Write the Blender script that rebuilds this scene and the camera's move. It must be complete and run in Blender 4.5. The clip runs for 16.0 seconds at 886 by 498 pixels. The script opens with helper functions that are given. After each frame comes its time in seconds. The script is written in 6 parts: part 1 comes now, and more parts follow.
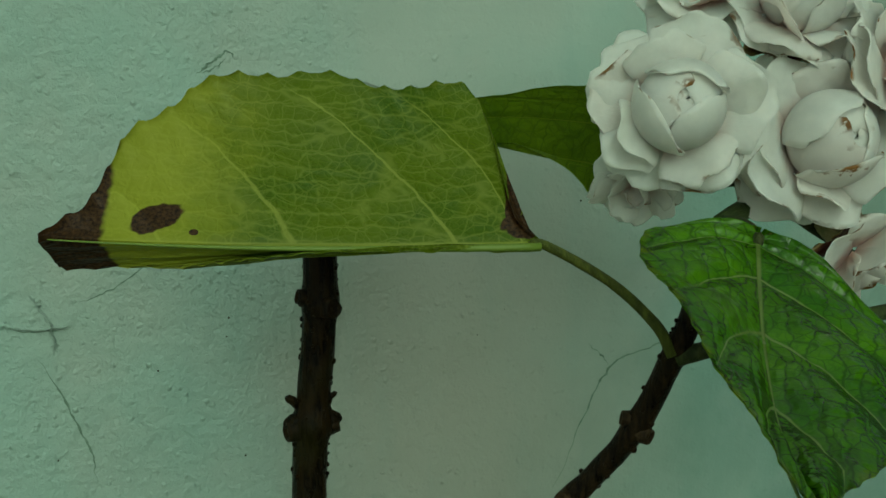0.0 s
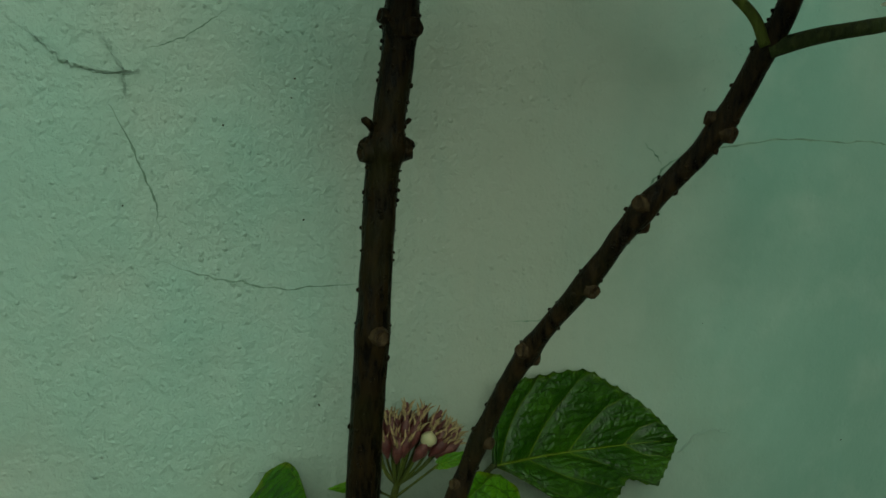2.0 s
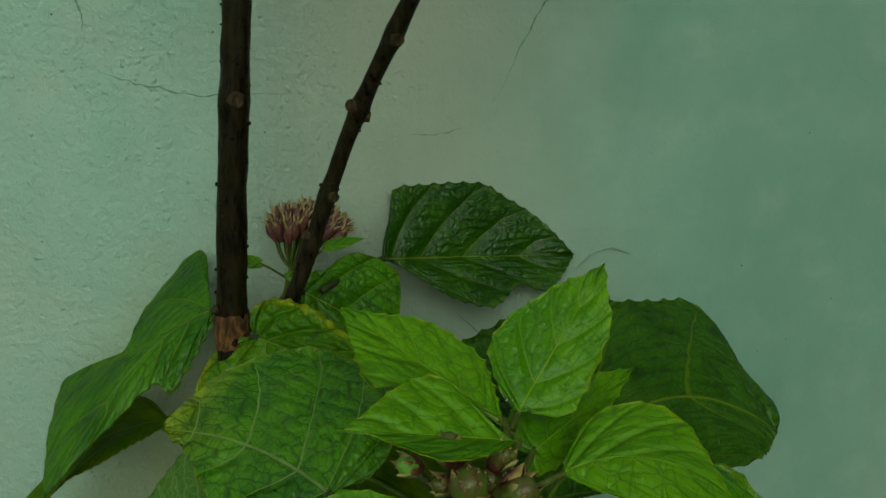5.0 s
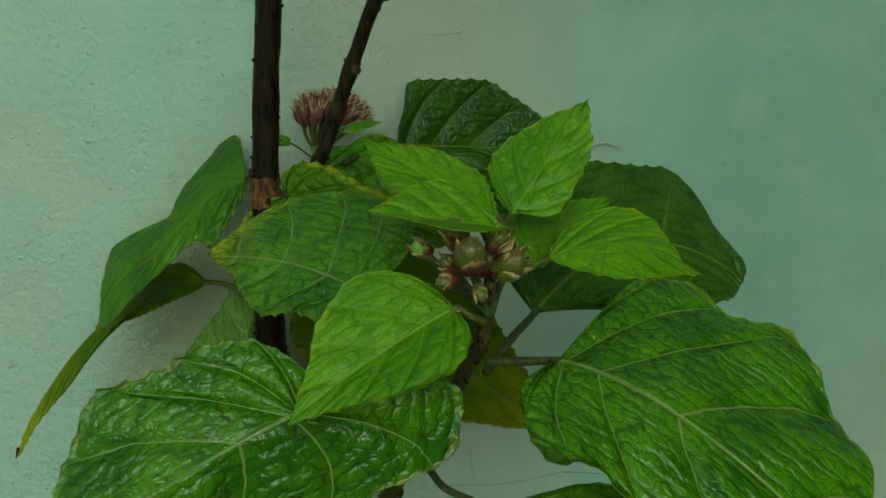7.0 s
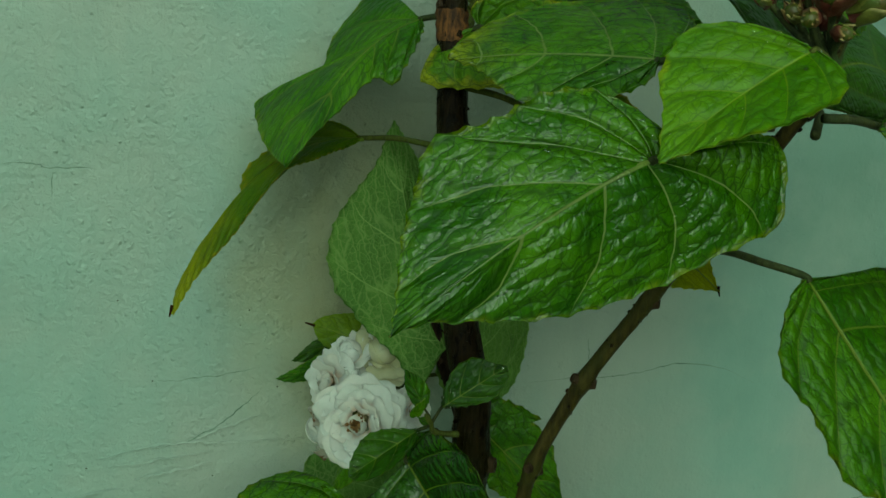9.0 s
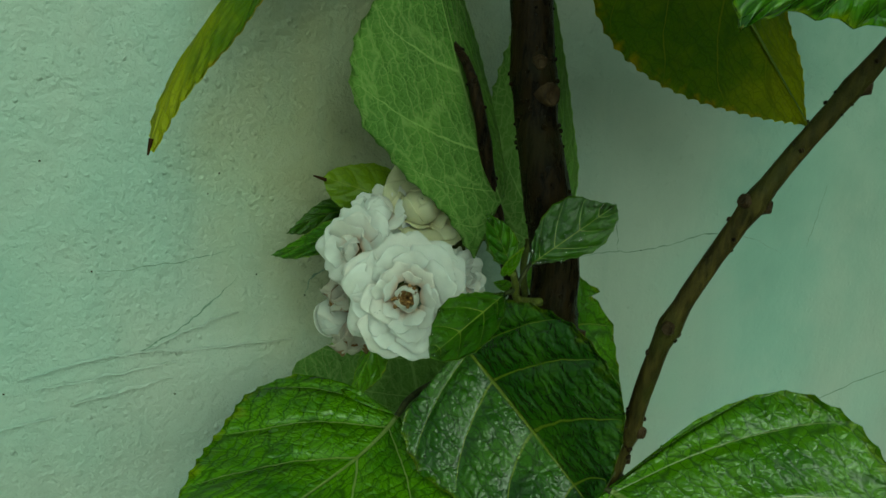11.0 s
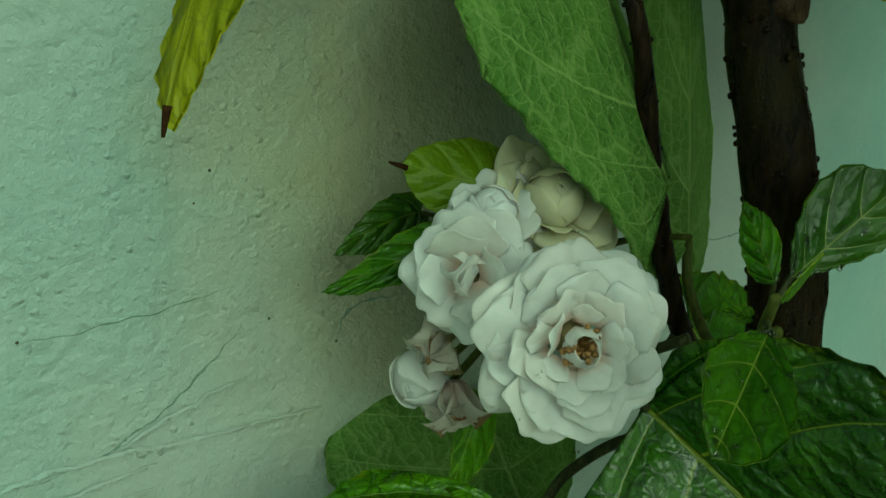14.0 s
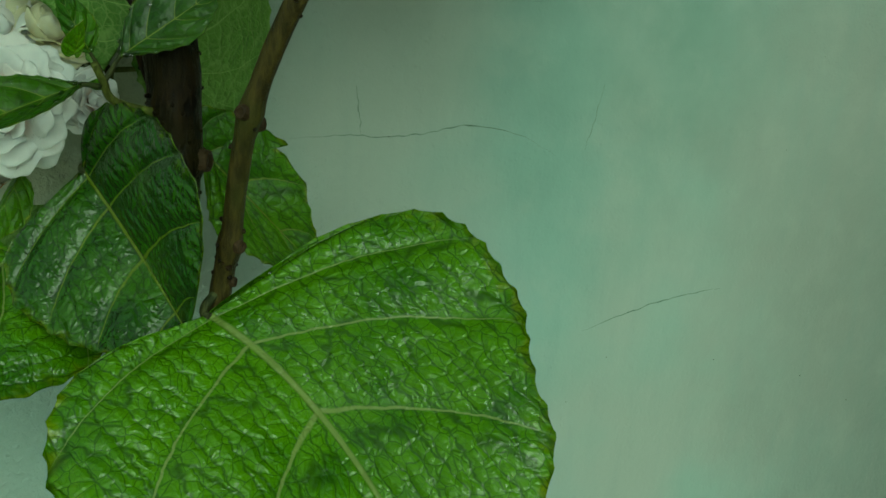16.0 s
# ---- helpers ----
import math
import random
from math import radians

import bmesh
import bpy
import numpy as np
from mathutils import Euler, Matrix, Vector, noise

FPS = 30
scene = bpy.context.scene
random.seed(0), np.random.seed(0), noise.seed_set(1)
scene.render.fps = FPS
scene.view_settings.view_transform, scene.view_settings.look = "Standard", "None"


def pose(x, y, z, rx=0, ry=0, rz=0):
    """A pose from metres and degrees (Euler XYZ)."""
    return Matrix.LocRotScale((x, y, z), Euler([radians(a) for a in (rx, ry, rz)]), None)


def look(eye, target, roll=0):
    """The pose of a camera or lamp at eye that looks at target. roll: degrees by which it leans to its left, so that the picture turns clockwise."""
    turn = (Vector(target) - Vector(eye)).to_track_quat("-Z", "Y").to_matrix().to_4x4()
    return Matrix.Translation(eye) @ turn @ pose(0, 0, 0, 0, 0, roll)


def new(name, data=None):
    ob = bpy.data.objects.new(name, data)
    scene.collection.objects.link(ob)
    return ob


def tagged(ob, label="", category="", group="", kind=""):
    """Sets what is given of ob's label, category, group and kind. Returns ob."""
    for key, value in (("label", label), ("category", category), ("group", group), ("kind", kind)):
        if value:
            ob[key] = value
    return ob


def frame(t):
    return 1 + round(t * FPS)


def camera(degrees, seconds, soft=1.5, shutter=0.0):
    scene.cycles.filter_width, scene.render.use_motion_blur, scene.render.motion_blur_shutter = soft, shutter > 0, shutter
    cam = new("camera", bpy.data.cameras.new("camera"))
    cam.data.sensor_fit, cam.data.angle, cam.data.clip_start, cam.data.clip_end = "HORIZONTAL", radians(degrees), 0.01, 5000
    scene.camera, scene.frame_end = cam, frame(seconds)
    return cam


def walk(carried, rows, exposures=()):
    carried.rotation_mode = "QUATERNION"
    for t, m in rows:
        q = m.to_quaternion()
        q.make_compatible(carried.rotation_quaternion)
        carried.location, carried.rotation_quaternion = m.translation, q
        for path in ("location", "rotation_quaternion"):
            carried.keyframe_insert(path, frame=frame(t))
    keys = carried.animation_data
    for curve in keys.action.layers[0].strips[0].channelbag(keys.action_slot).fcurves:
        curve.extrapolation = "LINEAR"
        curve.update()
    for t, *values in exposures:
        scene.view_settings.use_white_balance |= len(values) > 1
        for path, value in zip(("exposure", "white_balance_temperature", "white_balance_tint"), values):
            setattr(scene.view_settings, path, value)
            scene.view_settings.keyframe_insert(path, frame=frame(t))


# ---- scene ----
cam = camera(52.86, 16.0)
EXPOSURES = [(0, -0.75, 6650, -30), (1, -0.93, 6700, -30), (3, -0.87, 6850, -30), (4, -0.78, 6850, -30), (7, -0.4, 6850, -32), (9, -0.53, 6650, -37), (11.5, -0.27, 6750, -37), (13.5, -0.35, 6700, -39), (14.5, -0.15, 6600, -39), (15.5, -0.02, 6600, -37), (16, -0.15, 6600, -36)]
PATH = [
    (0, -0.02189, -0.38808, 1.26571, 83.339, 1.916, -14.258),
    (0.5, -0.04573, -0.38751, 1.24496, 82.679, 1.015, -14.261),
    (1, -0.04631, -0.38972, 1.22265, 81.328, 0.154, -14.372),
    (1.5, -0.04767, -0.38941, 1.20435, 80.403, -0.832, -14.082),
    (2, -0.04834, -0.39583, 1.19192, 79.871, -1.318, -13.307),
    (2.5, -0.04188, -0.40222, 1.18051, 79.354, -1.624, -11.993),
    (3, -0.02724, -0.40864, 1.17095, 79.176, -1.371, -10.643),
    (3.5, -0.00500, -0.42206, 1.16134, 78.617, -1.134, -9.680),
    (4, 0.00964, -0.43716, 1.14874, 78.077, -0.919, -9.059),
    (4.2, 0.01548, -0.44231, 1.14237, 77.918, -0.826, -8.755),
    (6.3, 0.05383, -0.52344, 1.10920, 76.889, -1.422, -6.383),
    (6.5, 0.05245, -0.53021, 1.10552, 76.439, -1.264, -6.778),
    (7, 0.03087, -0.52784, 1.08597, 76.206, -1.392, -6.723),
    (7.5, -0.02504, -0.50278, 1.07184, 75.975, -1.568, -7.371),
    (8, -0.08336, -0.48574, 1.05137, 76.124, -1.652, -8.193),
    (8.5, -0.11390, -0.49419, 1.02639, 76.857, -2.468, -11.358),
    (9, -0.10340, -0.50531, 0.99559, 77.432, -2.737, -13.042),
    (9.2, -0.10500, -0.51056, 0.98804, 77.128, -2.698, -13.108),
    (11.3, -0.16398, -0.36959, 0.90621, 74.571, -3.171, -24.348),
    (11.5, -0.16330, -0.35680, 0.89562, 74.941, -3.161, -24.568),
    (12, -0.18865, -0.31559, 0.87840, 75.267, -3.029, -26.940),
    (12.5, -0.20512, -0.27301, 0.88025, 75.290, -2.376, -29.423),
    (13, -0.20457, -0.24303, 0.88946, 75.129, -1.711, -31.055),
    (13.5, -0.18967, -0.23872, 0.88786, 74.449, -1.047, -32.752),
    (14, -0.17709, -0.24352, 0.89224, 74.291, -1.087, -33.555),
    (14.5, -0.15659, -0.26211, 0.88750, 74.398, -1.236, -34.275),
    (15, -0.13277, -0.30359, 0.87867, 74.723, -1.266, -33.943),
    (15.3, -0.11583, -0.34788, 0.86258, 76.539, -2.562, -32.099),
    (15.5, -0.09483, -0.37412, 0.86042, 76.274, -2.861, -29.303),
    (15.7, -0.07789, -0.39783, 0.85383, 76.779, -3.151, -27.237),
    (16, -0.04034, -0.43051, 0.85007, 76.275, -4.440, -25.293),
]
walk(cam, [(t, pose(*p)) for t, *p in PATH], exposures=EXPOSURES)

# ---- light ----
world = bpy.data.worlds.new("overcast")
scene.world = world
world.use_nodes = True
bg = world.node_tree.nodes["Background"]
sky = world.node_tree.nodes.new("ShaderNodeTexSky")
sky.sky_type, sky.sun_disc = 'NISHITA', False
sky.sun_elevation, sky.sun_rotation = radians(31), radians(185)
sky.air_density, sky.dust_density = 1.0, 3.0
cloud = world.node_tree.nodes.new("ShaderNodeHueSaturation")
cloud.inputs["Saturation"].default_value = 0.15
world.node_tree.links.new(sky.outputs[0], cloud.inputs["Color"])
world.node_tree.links.new(cloud.outputs[0], bg.inputs[0])
bg.inputs[1].default_value = 0.18
sun = new("sun", bpy.data.lights.new("sun", 'SUN'))
sun.data.energy, sun.data.angle, sun.data.color = 0.66, radians(70), (1.0, 0.97, 0.92)
sun.matrix_world = look((-0.25, -2.9, 1.75), (0, 0, 0))

# ---- helpers for building ----
rnd = random.Random(7)


def part(name, bm, mats, parent=None, label="", smooth=True):
    me = bpy.data.meshes.new(name)
    bm.to_mesh(me)
    bm.free()
    for m in (mats if isinstance(mats, (list, tuple)) else [mats]):
        me.materials.append(m)
    if smooth:
        me.polygons.foreach_set("use_smooth", [True] * len(me.polygons))
    ob = new(name, me)
    if parent:
        ob.parent = parent
    if label:
        tagged(ob, label)
    return ob


def root(name, at, label, category, **more):
    ob = new(name)
    ob.empty_display_size = 0.02
    tagged(ob, label, category, **more)
    ob.location = at
    return ob


def adopt(parent, *obs):
    """Parent things that were built in world coordinates."""
    for o in obs:
        o.parent = parent
        o.matrix_parent_inverse = Matrix.Translation(-parent.location)


def smooth_path(points, n):
    """A Catmull-Rom curve through points, in n steps a piece."""
    p = [Vector(q) for q in points]
    p = [2 * p[0] - p[1]] + p + [2 * p[-1] - p[-2]]
    out = []
    for i in range(1, len(p) - 2):
        a, b, c, d = p[i - 1:i + 3]
        for k in range(n):
            t = k / n
            out.append(0.5 * (2 * b + (c - a) * t + (2 * a - 5 * b + 4 * c - d) * t * t + (3 * b - 3 * c + d - a) * t ** 3))
    out.append(p[-2])
    return out


def tube(bm, path, radius, seg=10, rough=0.0, seed=0.0):
    """A tapered tube; radius is a function of 0..1 along the path."""
    rings, n = [], len(path)
    up = Vector((0.31, 0.9, 0.23)).normalized()
    for i, p in enumerate(path):
        d = (path[min(i + 1, n - 1)] - path[max(i - 1, 0)]).normalized()
        x = d.cross(up).normalized()
        y = d.cross(x)
        r = radius(i / (n - 1))
        ring = []
        for k in range(seg):
            ang = 2 * math.pi * k / seg
            v = x * math.cos(ang) + y * math.sin(ang)
            rr = r * (1 + rough * noise.noise(Vector(((p.x + v.x * r) * 260, (p.y + v.y * r) * 260, p.z * 90 + seed))) + 0.5 * rough * noise.noise(Vector((3 * v.x, 3 * v.y, p.z * 14 + seed))))
            ring.append(bm.verts.new(p + v * rr))
        rings.append(ring)
    for a, b in zip(rings, rings[1:]):
        for k in range(seg):
            bm.faces.new((a[k], a[(k + 1) % seg], b[(k + 1) % seg], b[k]))
    bm.faces.new(rings[0][::-1])
    bm.faces.new(rings[-1])


def blob(bm, at, axis, r, squash=1.0, seg=8, rings=5, uneven=0.15):
    """A small uneven knob."""
    q = Vector(axis).to_track_quat('Z', 'Y').to_matrix()
    grid = []
    off = Vector((rnd.random() * 9, rnd.random() * 9, 0))
    for i in range(1, rings):
        th = math.pi * i / rings
        ring = []
        for k in range(seg):
            ph = 2 * math.pi * k / seg
            v = Vector((math.sin(th) * math.cos(ph), math.sin(th) * math.sin(ph), math.cos(th) * squash))
            v *= r * (1 + uneven * noise.noise(v * 2 + off))
            ring.append(bm.verts.new(Vector(at) + q @ v))
        grid.append(ring)
    top = bm.verts.new(Vector(at) + q @ Vector((0, 0, r * squash)))
    low = bm.verts.new(Vector(at) - q @ Vector((0, 0, r * squash)))
    for k in range(seg):
        bm.faces.new((top, grid[0][k], grid[0][(k + 1) % seg]))
        bm.faces.new((low, grid[-1][(k + 1) % seg], grid[-1][k]))
        for a, b in zip(grid, grid[1:]):
            bm.faces.new((a[k], b[k], b[(k + 1) % seg], a[(k + 1) % seg]))


# ---- materials ----
class Nodes:
    def __init__(self, name):
        self.mat = bpy.data.materials.new(name)
        self.mat.use_nodes = True
        self.t = self.mat.node_tree
        self.bsdf = self.t.nodes["Principled BSDF"]
        self.out = self.t.nodes["Material Output"]

    def add(self, kind, operation="", interpolation_type="", feature="", data_type="", uv_map=""):
        n = self.t.nodes.new(kind)
        if operation:
            n.operation = operation
        if interpolation_type:
            n.interpolation_type = interpolation_type
        if feature:
            n.feature = feature
        if data_type:
            n.data_type = data_type
        if uv_map:
            n.uv_map = uv_map
        return n

    def link(self, a, b):
        self.t.links.new(a, b)

    def value(self, socket, v):
        if isinstance(v, bpy.types.NodeSocket):
            self.link(v, socket)
        else:
            socket.default_value = v

    def math(self, op, a, b=0.0, c=0.0):
        n = self.add("ShaderNodeMath", operation=op)
        for s, v in zip(n.inputs, (a, b, c)):
            self.value(s, v)
        return n.outputs[0]

    def ramp(self, v, lo, hi, a=0.0, b=1.0):
        n = self.add("ShaderNodeMapRange", interpolation_type='SMOOTHSTEP')
        for s, x in zip(n.inputs, (v, lo, hi, a, b)):
            self.value(s, x)
        return n.outputs[0]

    def noise(self, vec, scale, detail=3.0, rough=0.55, distort=0.0):
        n = self.add("ShaderNodeTexNoise")
        if vec is not None:
            self.link(vec, n.inputs["Vector"])
        n.inputs["Scale"].default_value = scale
        n.inputs["Detail"].default_value = detail
        n.inputs["Roughness"].default_value = rough
        n.inputs["Distortion"].default_value = distort
        return n.outputs["Fac"]

    def voronoi(self, vec, scale, feature='DISTANCE_TO_EDGE'):
        n = self.add("ShaderNodeTexVoronoi", feature=feature)
        self.link(vec, n.inputs["Vector"])
        n.inputs["Scale"].default_value = scale
        return n.outputs["Distance"]

    def mix(self, f, a, b):
        n = self.add("ShaderNodeMix", data_type='RGBA')
        self.value(n.inputs[0], f)
        for s, v in ((n.inputs[6], a), (n.inputs[7], b)):
            self.value(s, (*v, 1) if isinstance(v, tuple) else v)
        return n.outputs[2]

    def bump(self, height, strength, distance, normal=None):
        n = self.add("ShaderNodeBump")
        n.inputs["Strength"].default_value = strength
        n.inputs["Distance"].default_value = distance
        self.link(height, n.inputs["Height"])
        if normal is not None:
            self.link(normal, n.inputs["Normal"])
        return n.outputs[0]

    def done(self, color, rough, normal=None, spec=0.5, coat=0.0):
        b = self.bsdf
        self.value(b.inputs["Base Color"], (*color, 1) if isinstance(color, tuple) else color)
        self.value(b.inputs["Roughness"], rough)
        b.inputs["Specular IOR Level"].default_value = spec
        b.inputs["Coat Weight"].default_value = coat
        b.inputs["Coat Roughness"].default_value = 0.15
        if normal is not None:
            self.link(normal, b.inputs["Normal"])
        return self.mat

    def leafy(self, color, amount):
        """Let some light through a thin blade or petal."""
        tr = self.add("ShaderNodeBsdfTranslucent")
        self.value(tr.inputs[0], color)
        mx = self.add("ShaderNodeMixShader")
        mx.inputs[0].default_value = amount
        self.link(self.bsdf.outputs[0], mx.inputs[1])
        self.link(tr.outputs[0], mx.inputs[2])
        self.link(mx.outputs[0], self.out.inputs[0])


def coords(n):
    return n.add("ShaderNodeTexCoord").outputs["Object"]


VEINS, VEIN_BEND = 6, 0.085


def leaf_material(name, deep, light, vein, rough, spec, relief, margin=None, veins=VEINS, let_light=0.44, wet=0.0, burnt=False, vein_amount=0.8, pale_net=False, net_amount=1.0, margin_from=0.92, tip=None):
    n = Nodes(name)
    uv = n.add("ShaderNodeUVMap", uv_map="vein").outputs[0]
    flat = n.add("ShaderNodeUVMap", uv_map="metric").outputs[0]
    sep = n.add("ShaderNodeSeparateXYZ")
    n.link(uv, sep.inputs[0])
    s, r = sep.outputs[0], sep.outputs[1]
    obj = n.add("ShaderNodeObjectInfo").outputs["Random"]
    way = n.add("ShaderNodeSeparateXYZ")
    n.link(n.add("ShaderNodeUVMap", uv_map="rung").outputs[0], way.inputs[0])
    run = way.outputs[1]
    wob = n.noise(flat, 150, 2)
    fine = n.noise(flat, 900, 3)
    # side veins, the ladder between them, and the net of small veins
    turn = n.math('MULTIPLY', n.math('SUBTRACT', n.math('ADD', s, n.math('MULTIPLY', n.math('SUBTRACT', wob, 0.5), 0.010)), n.math('MULTIPLY', n.math('MULTIPLY', r, r), VEIN_BEND)), veins)
    side = n.math('PINGPONG', turn, 0.5)
    reach = n.math('ADD', 0.30, n.math('MULTIPLY', r, 0.70))
    side_line = n.ramp(n.math('MULTIPLY', side, reach), 0.003, 0.012, 1.0, 0.0)
    side_fade = n.math('MULTIPLY', side_line, n.ramp(r, 0.80, 1.0, 1.0, 0.15))
    bent = n.add("ShaderNodeVectorMath", operation='MULTIPLY_ADD')
    warp = n.add("ShaderNodeTexNoise")
    n.link(flat, warp.inputs["Vector"])
    warp.inputs["Scale"].default_value = 180
    n.link(warp.outputs["Color"], bent.inputs[0])
    bent.inputs[1].default_value = (0.003, 0.0025, 0)
    n.link(flat, bent.inputs[2])
    ladder = n.add("ShaderNodeCombineXYZ")
    n.link(n.math('ADD', n.math('SUBTRACT', turn, 0.15), n.math('MULTIPLY', n.math('SUBTRACT', wob, 0.5), 0.25)), ladder.inputs[0])
    n.link(n.math('ADD', n.math('MULTIPLY', run, 165.0), n.math('MULTIPLY', n.math('SUBTRACT', warp.outputs["Fac"], 0.5), 0.9)), ladder.inputs[1])
    cells = n.add("ShaderNodeTexVoronoi", feature='DISTANCE_TO_EDGE')
    n.link(ladder.outputs[0], cells.inputs["Vector"])
    cells.voronoi_dimensions = '2D'
    cells.inputs["Scale"].default_value = 1.0
    cells.inputs["Randomness"].default_value = 0.85
    cell = cells.outputs["Distance"]
    rung_line = n.ramp(cell, 0.0, 0.10, 1.0, 0.0)
    mesh = n.voronoi(bent.outputs[0], 210)
    mesh_line = n.ramp(mesh, 0.0, 0.055, 1.0, 0.0)
    rung_line = n.math('MAXIMUM', rung_line, n.math('MULTIPLY', mesh_line, 0.85))
    net = n.voronoi(bent.outputs[0], 480)
    net_line = n.ramp(net, 0.0, 0.07, 1.0, 0.0)
    rib = n.ramp(r, 0.008, 0.024, 1.0, 0.0)
    major = n.math('MAXIMUM', side_fade, rib)
    # colour
    patch = n.noise(flat, 32, 3, 0.6)
    tone = n.mix(n.ramp(n.math('ADD', patch, n.math('MULTIPLY', obj, 0.15)), 0.40, 0.70), deep, light)
    tone = n.mix(n.math('MULTIPLY', n.ramp(fine, 0.45, 0.75), 0.25), tone, light)
    if margin:
        edge = n.ramp(n.math('ADD', r, n.math('MULTIPLY', n.math('SUBTRACT', wob, 0.5), 0.35)), margin_from, margin_from + 0.14)
        tone = n.mix(n.math('MULTIPLY', edge, 0.65), tone, margin)
    if tip:
        far = n.ramp(n.math('ADD', s, n.math('MULTIPLY', n.math('SUBTRACT', patch, 0.5), 0.35)), 0.70, 0.97)
        tone = n.mix(n.math('MULTIPLY', far, 0.85), tone, tip)
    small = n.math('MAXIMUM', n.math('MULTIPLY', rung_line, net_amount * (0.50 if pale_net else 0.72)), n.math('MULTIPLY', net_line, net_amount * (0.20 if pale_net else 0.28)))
    # dark lines stand for the small veins and the shade in their creases
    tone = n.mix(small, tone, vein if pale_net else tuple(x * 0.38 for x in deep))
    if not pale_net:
        # shade beside the sunken side veins, painted in as darker green
        groove_shade = n.math('MULTIPLY', n.ramp(side, 0.0, 0.065, 1.0, 0.0), n.ramp(r, 0.8, 1.0, 1.0, 0.2))
        tone = n.mix(n.math('MULTIPLY', groove_shade, 0.4), tone, tuple(x * 0.7 for x in deep))
        major = n.math('MAXIMUM', n.math('MULTIPLY', side_fade, 1.0 if wet else 0.75), rib)
    tone = n.mix(n.math('MULTIPLY', major, vein_amount), tone, vein)
    rough_out = n.math('ADD', rough, n.math('MULTIPLY', n.math('SUBTRACT', patch, 0.5), 0.55))
    if burnt:
        spot = n.add("ShaderNodeSeparateXYZ")
        n.link(flat, spot.inputs[0])
        x, y = spot.outputs[0], spot.outputs[1]

        def patch_at(cx, cy, rx, ry, ang=0.0):
            dx = n.math('SUBTRACT', x, cx)
            dy = n.math('SUBTRACT', y, cy)
            c, sn = math.cos(ang), math.sin(ang)
            px = n.math('DIVIDE', n.math('ADD', n.math('MULTIPLY', dx, c), n.math('MULTIPLY', dy, sn)), rx)
            py = n.math('DIVIDE', n.math('SUBTRACT', n.math('MULTIPLY', dy, c), n.math('MULTIPLY', dx, sn)), ry)
            d = n.math('ADD', n.math('MULTIPLY', px, px), n.math('MULTIPLY', py, py))
            return n.ramp(n.math('ADD', d, n.math('MULTIPLY', n.math('SUBTRACT', wob, 0.5), 1.6)), 0.85, 1.1, 1.0, 0.0)
        dead = n.ramp(n.math('ADD', x, n.math('MULTIPLY', n.math('SUBTRACT', wob, 0.5), 0.006)), 0.1135, 0.1155)
        for a in ((0.1000, 0.0080, 0.0080, 0.0042, -0.5), (0.0895, 0.0035, 0.0012, 0.0010), (0.0050, 0.017, 0.0022, 0.013, 0.1), (0.003, 0.006, 0.006, 0.004)):
            dead = n.math('MAXIMUM', dead, patch_at(*a))
        yellow = n.ramp(n.math('ADD', x, n.math('MULTIPLY', wob, 0.02)), 0.075, 0.115)
        tone = n.mix(n.math('MULTIPLY', yellow, 0.6), tone, (0.40, 0.42, 0.045))
        tone = n.mix(dead, tone, n.mix(n.ramp(fine, 0.3, 0.7), (0.012, 0.006, 0.0025), (0.070, 0.034, 0.012)))
    # relief
    dome = n.ramp(n.math('MULTIPLY', side, reach), 0.0, 0.16)
    h = n.math('ADD', n.math('MULTIPLY', dome, 0.45), n.math('MULTIPLY', n.math('MULTIPLY', dome, n.ramp(cell, 0.0, 0.42)), 0.40 if pale_net else 0.62))
    h = n.math('ADD', h, n.math('MULTIPLY', n.ramp(net, 0.0, 0.45), 0.24 if pale_net else 0.14))
    h = n.math('ADD', h, n.math('MULTIPLY', n.math('MULTIPLY', dome, n.ramp(mesh, 0.0, 0.32)), 0.30))
    h = n.math('SUBTRACT', h, n.math('MULTIPLY', rib, 0.4))
    h = n.math('ADD', h, n.math('MULTIPLY', n.noise(flat, 120, 2, 0.4), 0.12))
    if pale_net:
        h = n.math('MULTIPLY', h, -0.8)
    nor = n.bump(h, relief * 0.8, 0.0022)
    nor = n.bump(fine, 0.08, 0.0003, nor)
    n.done(tone, rough_out, nor, spec, wet)
    n.leafy(tone, let_light)
    return n.mat


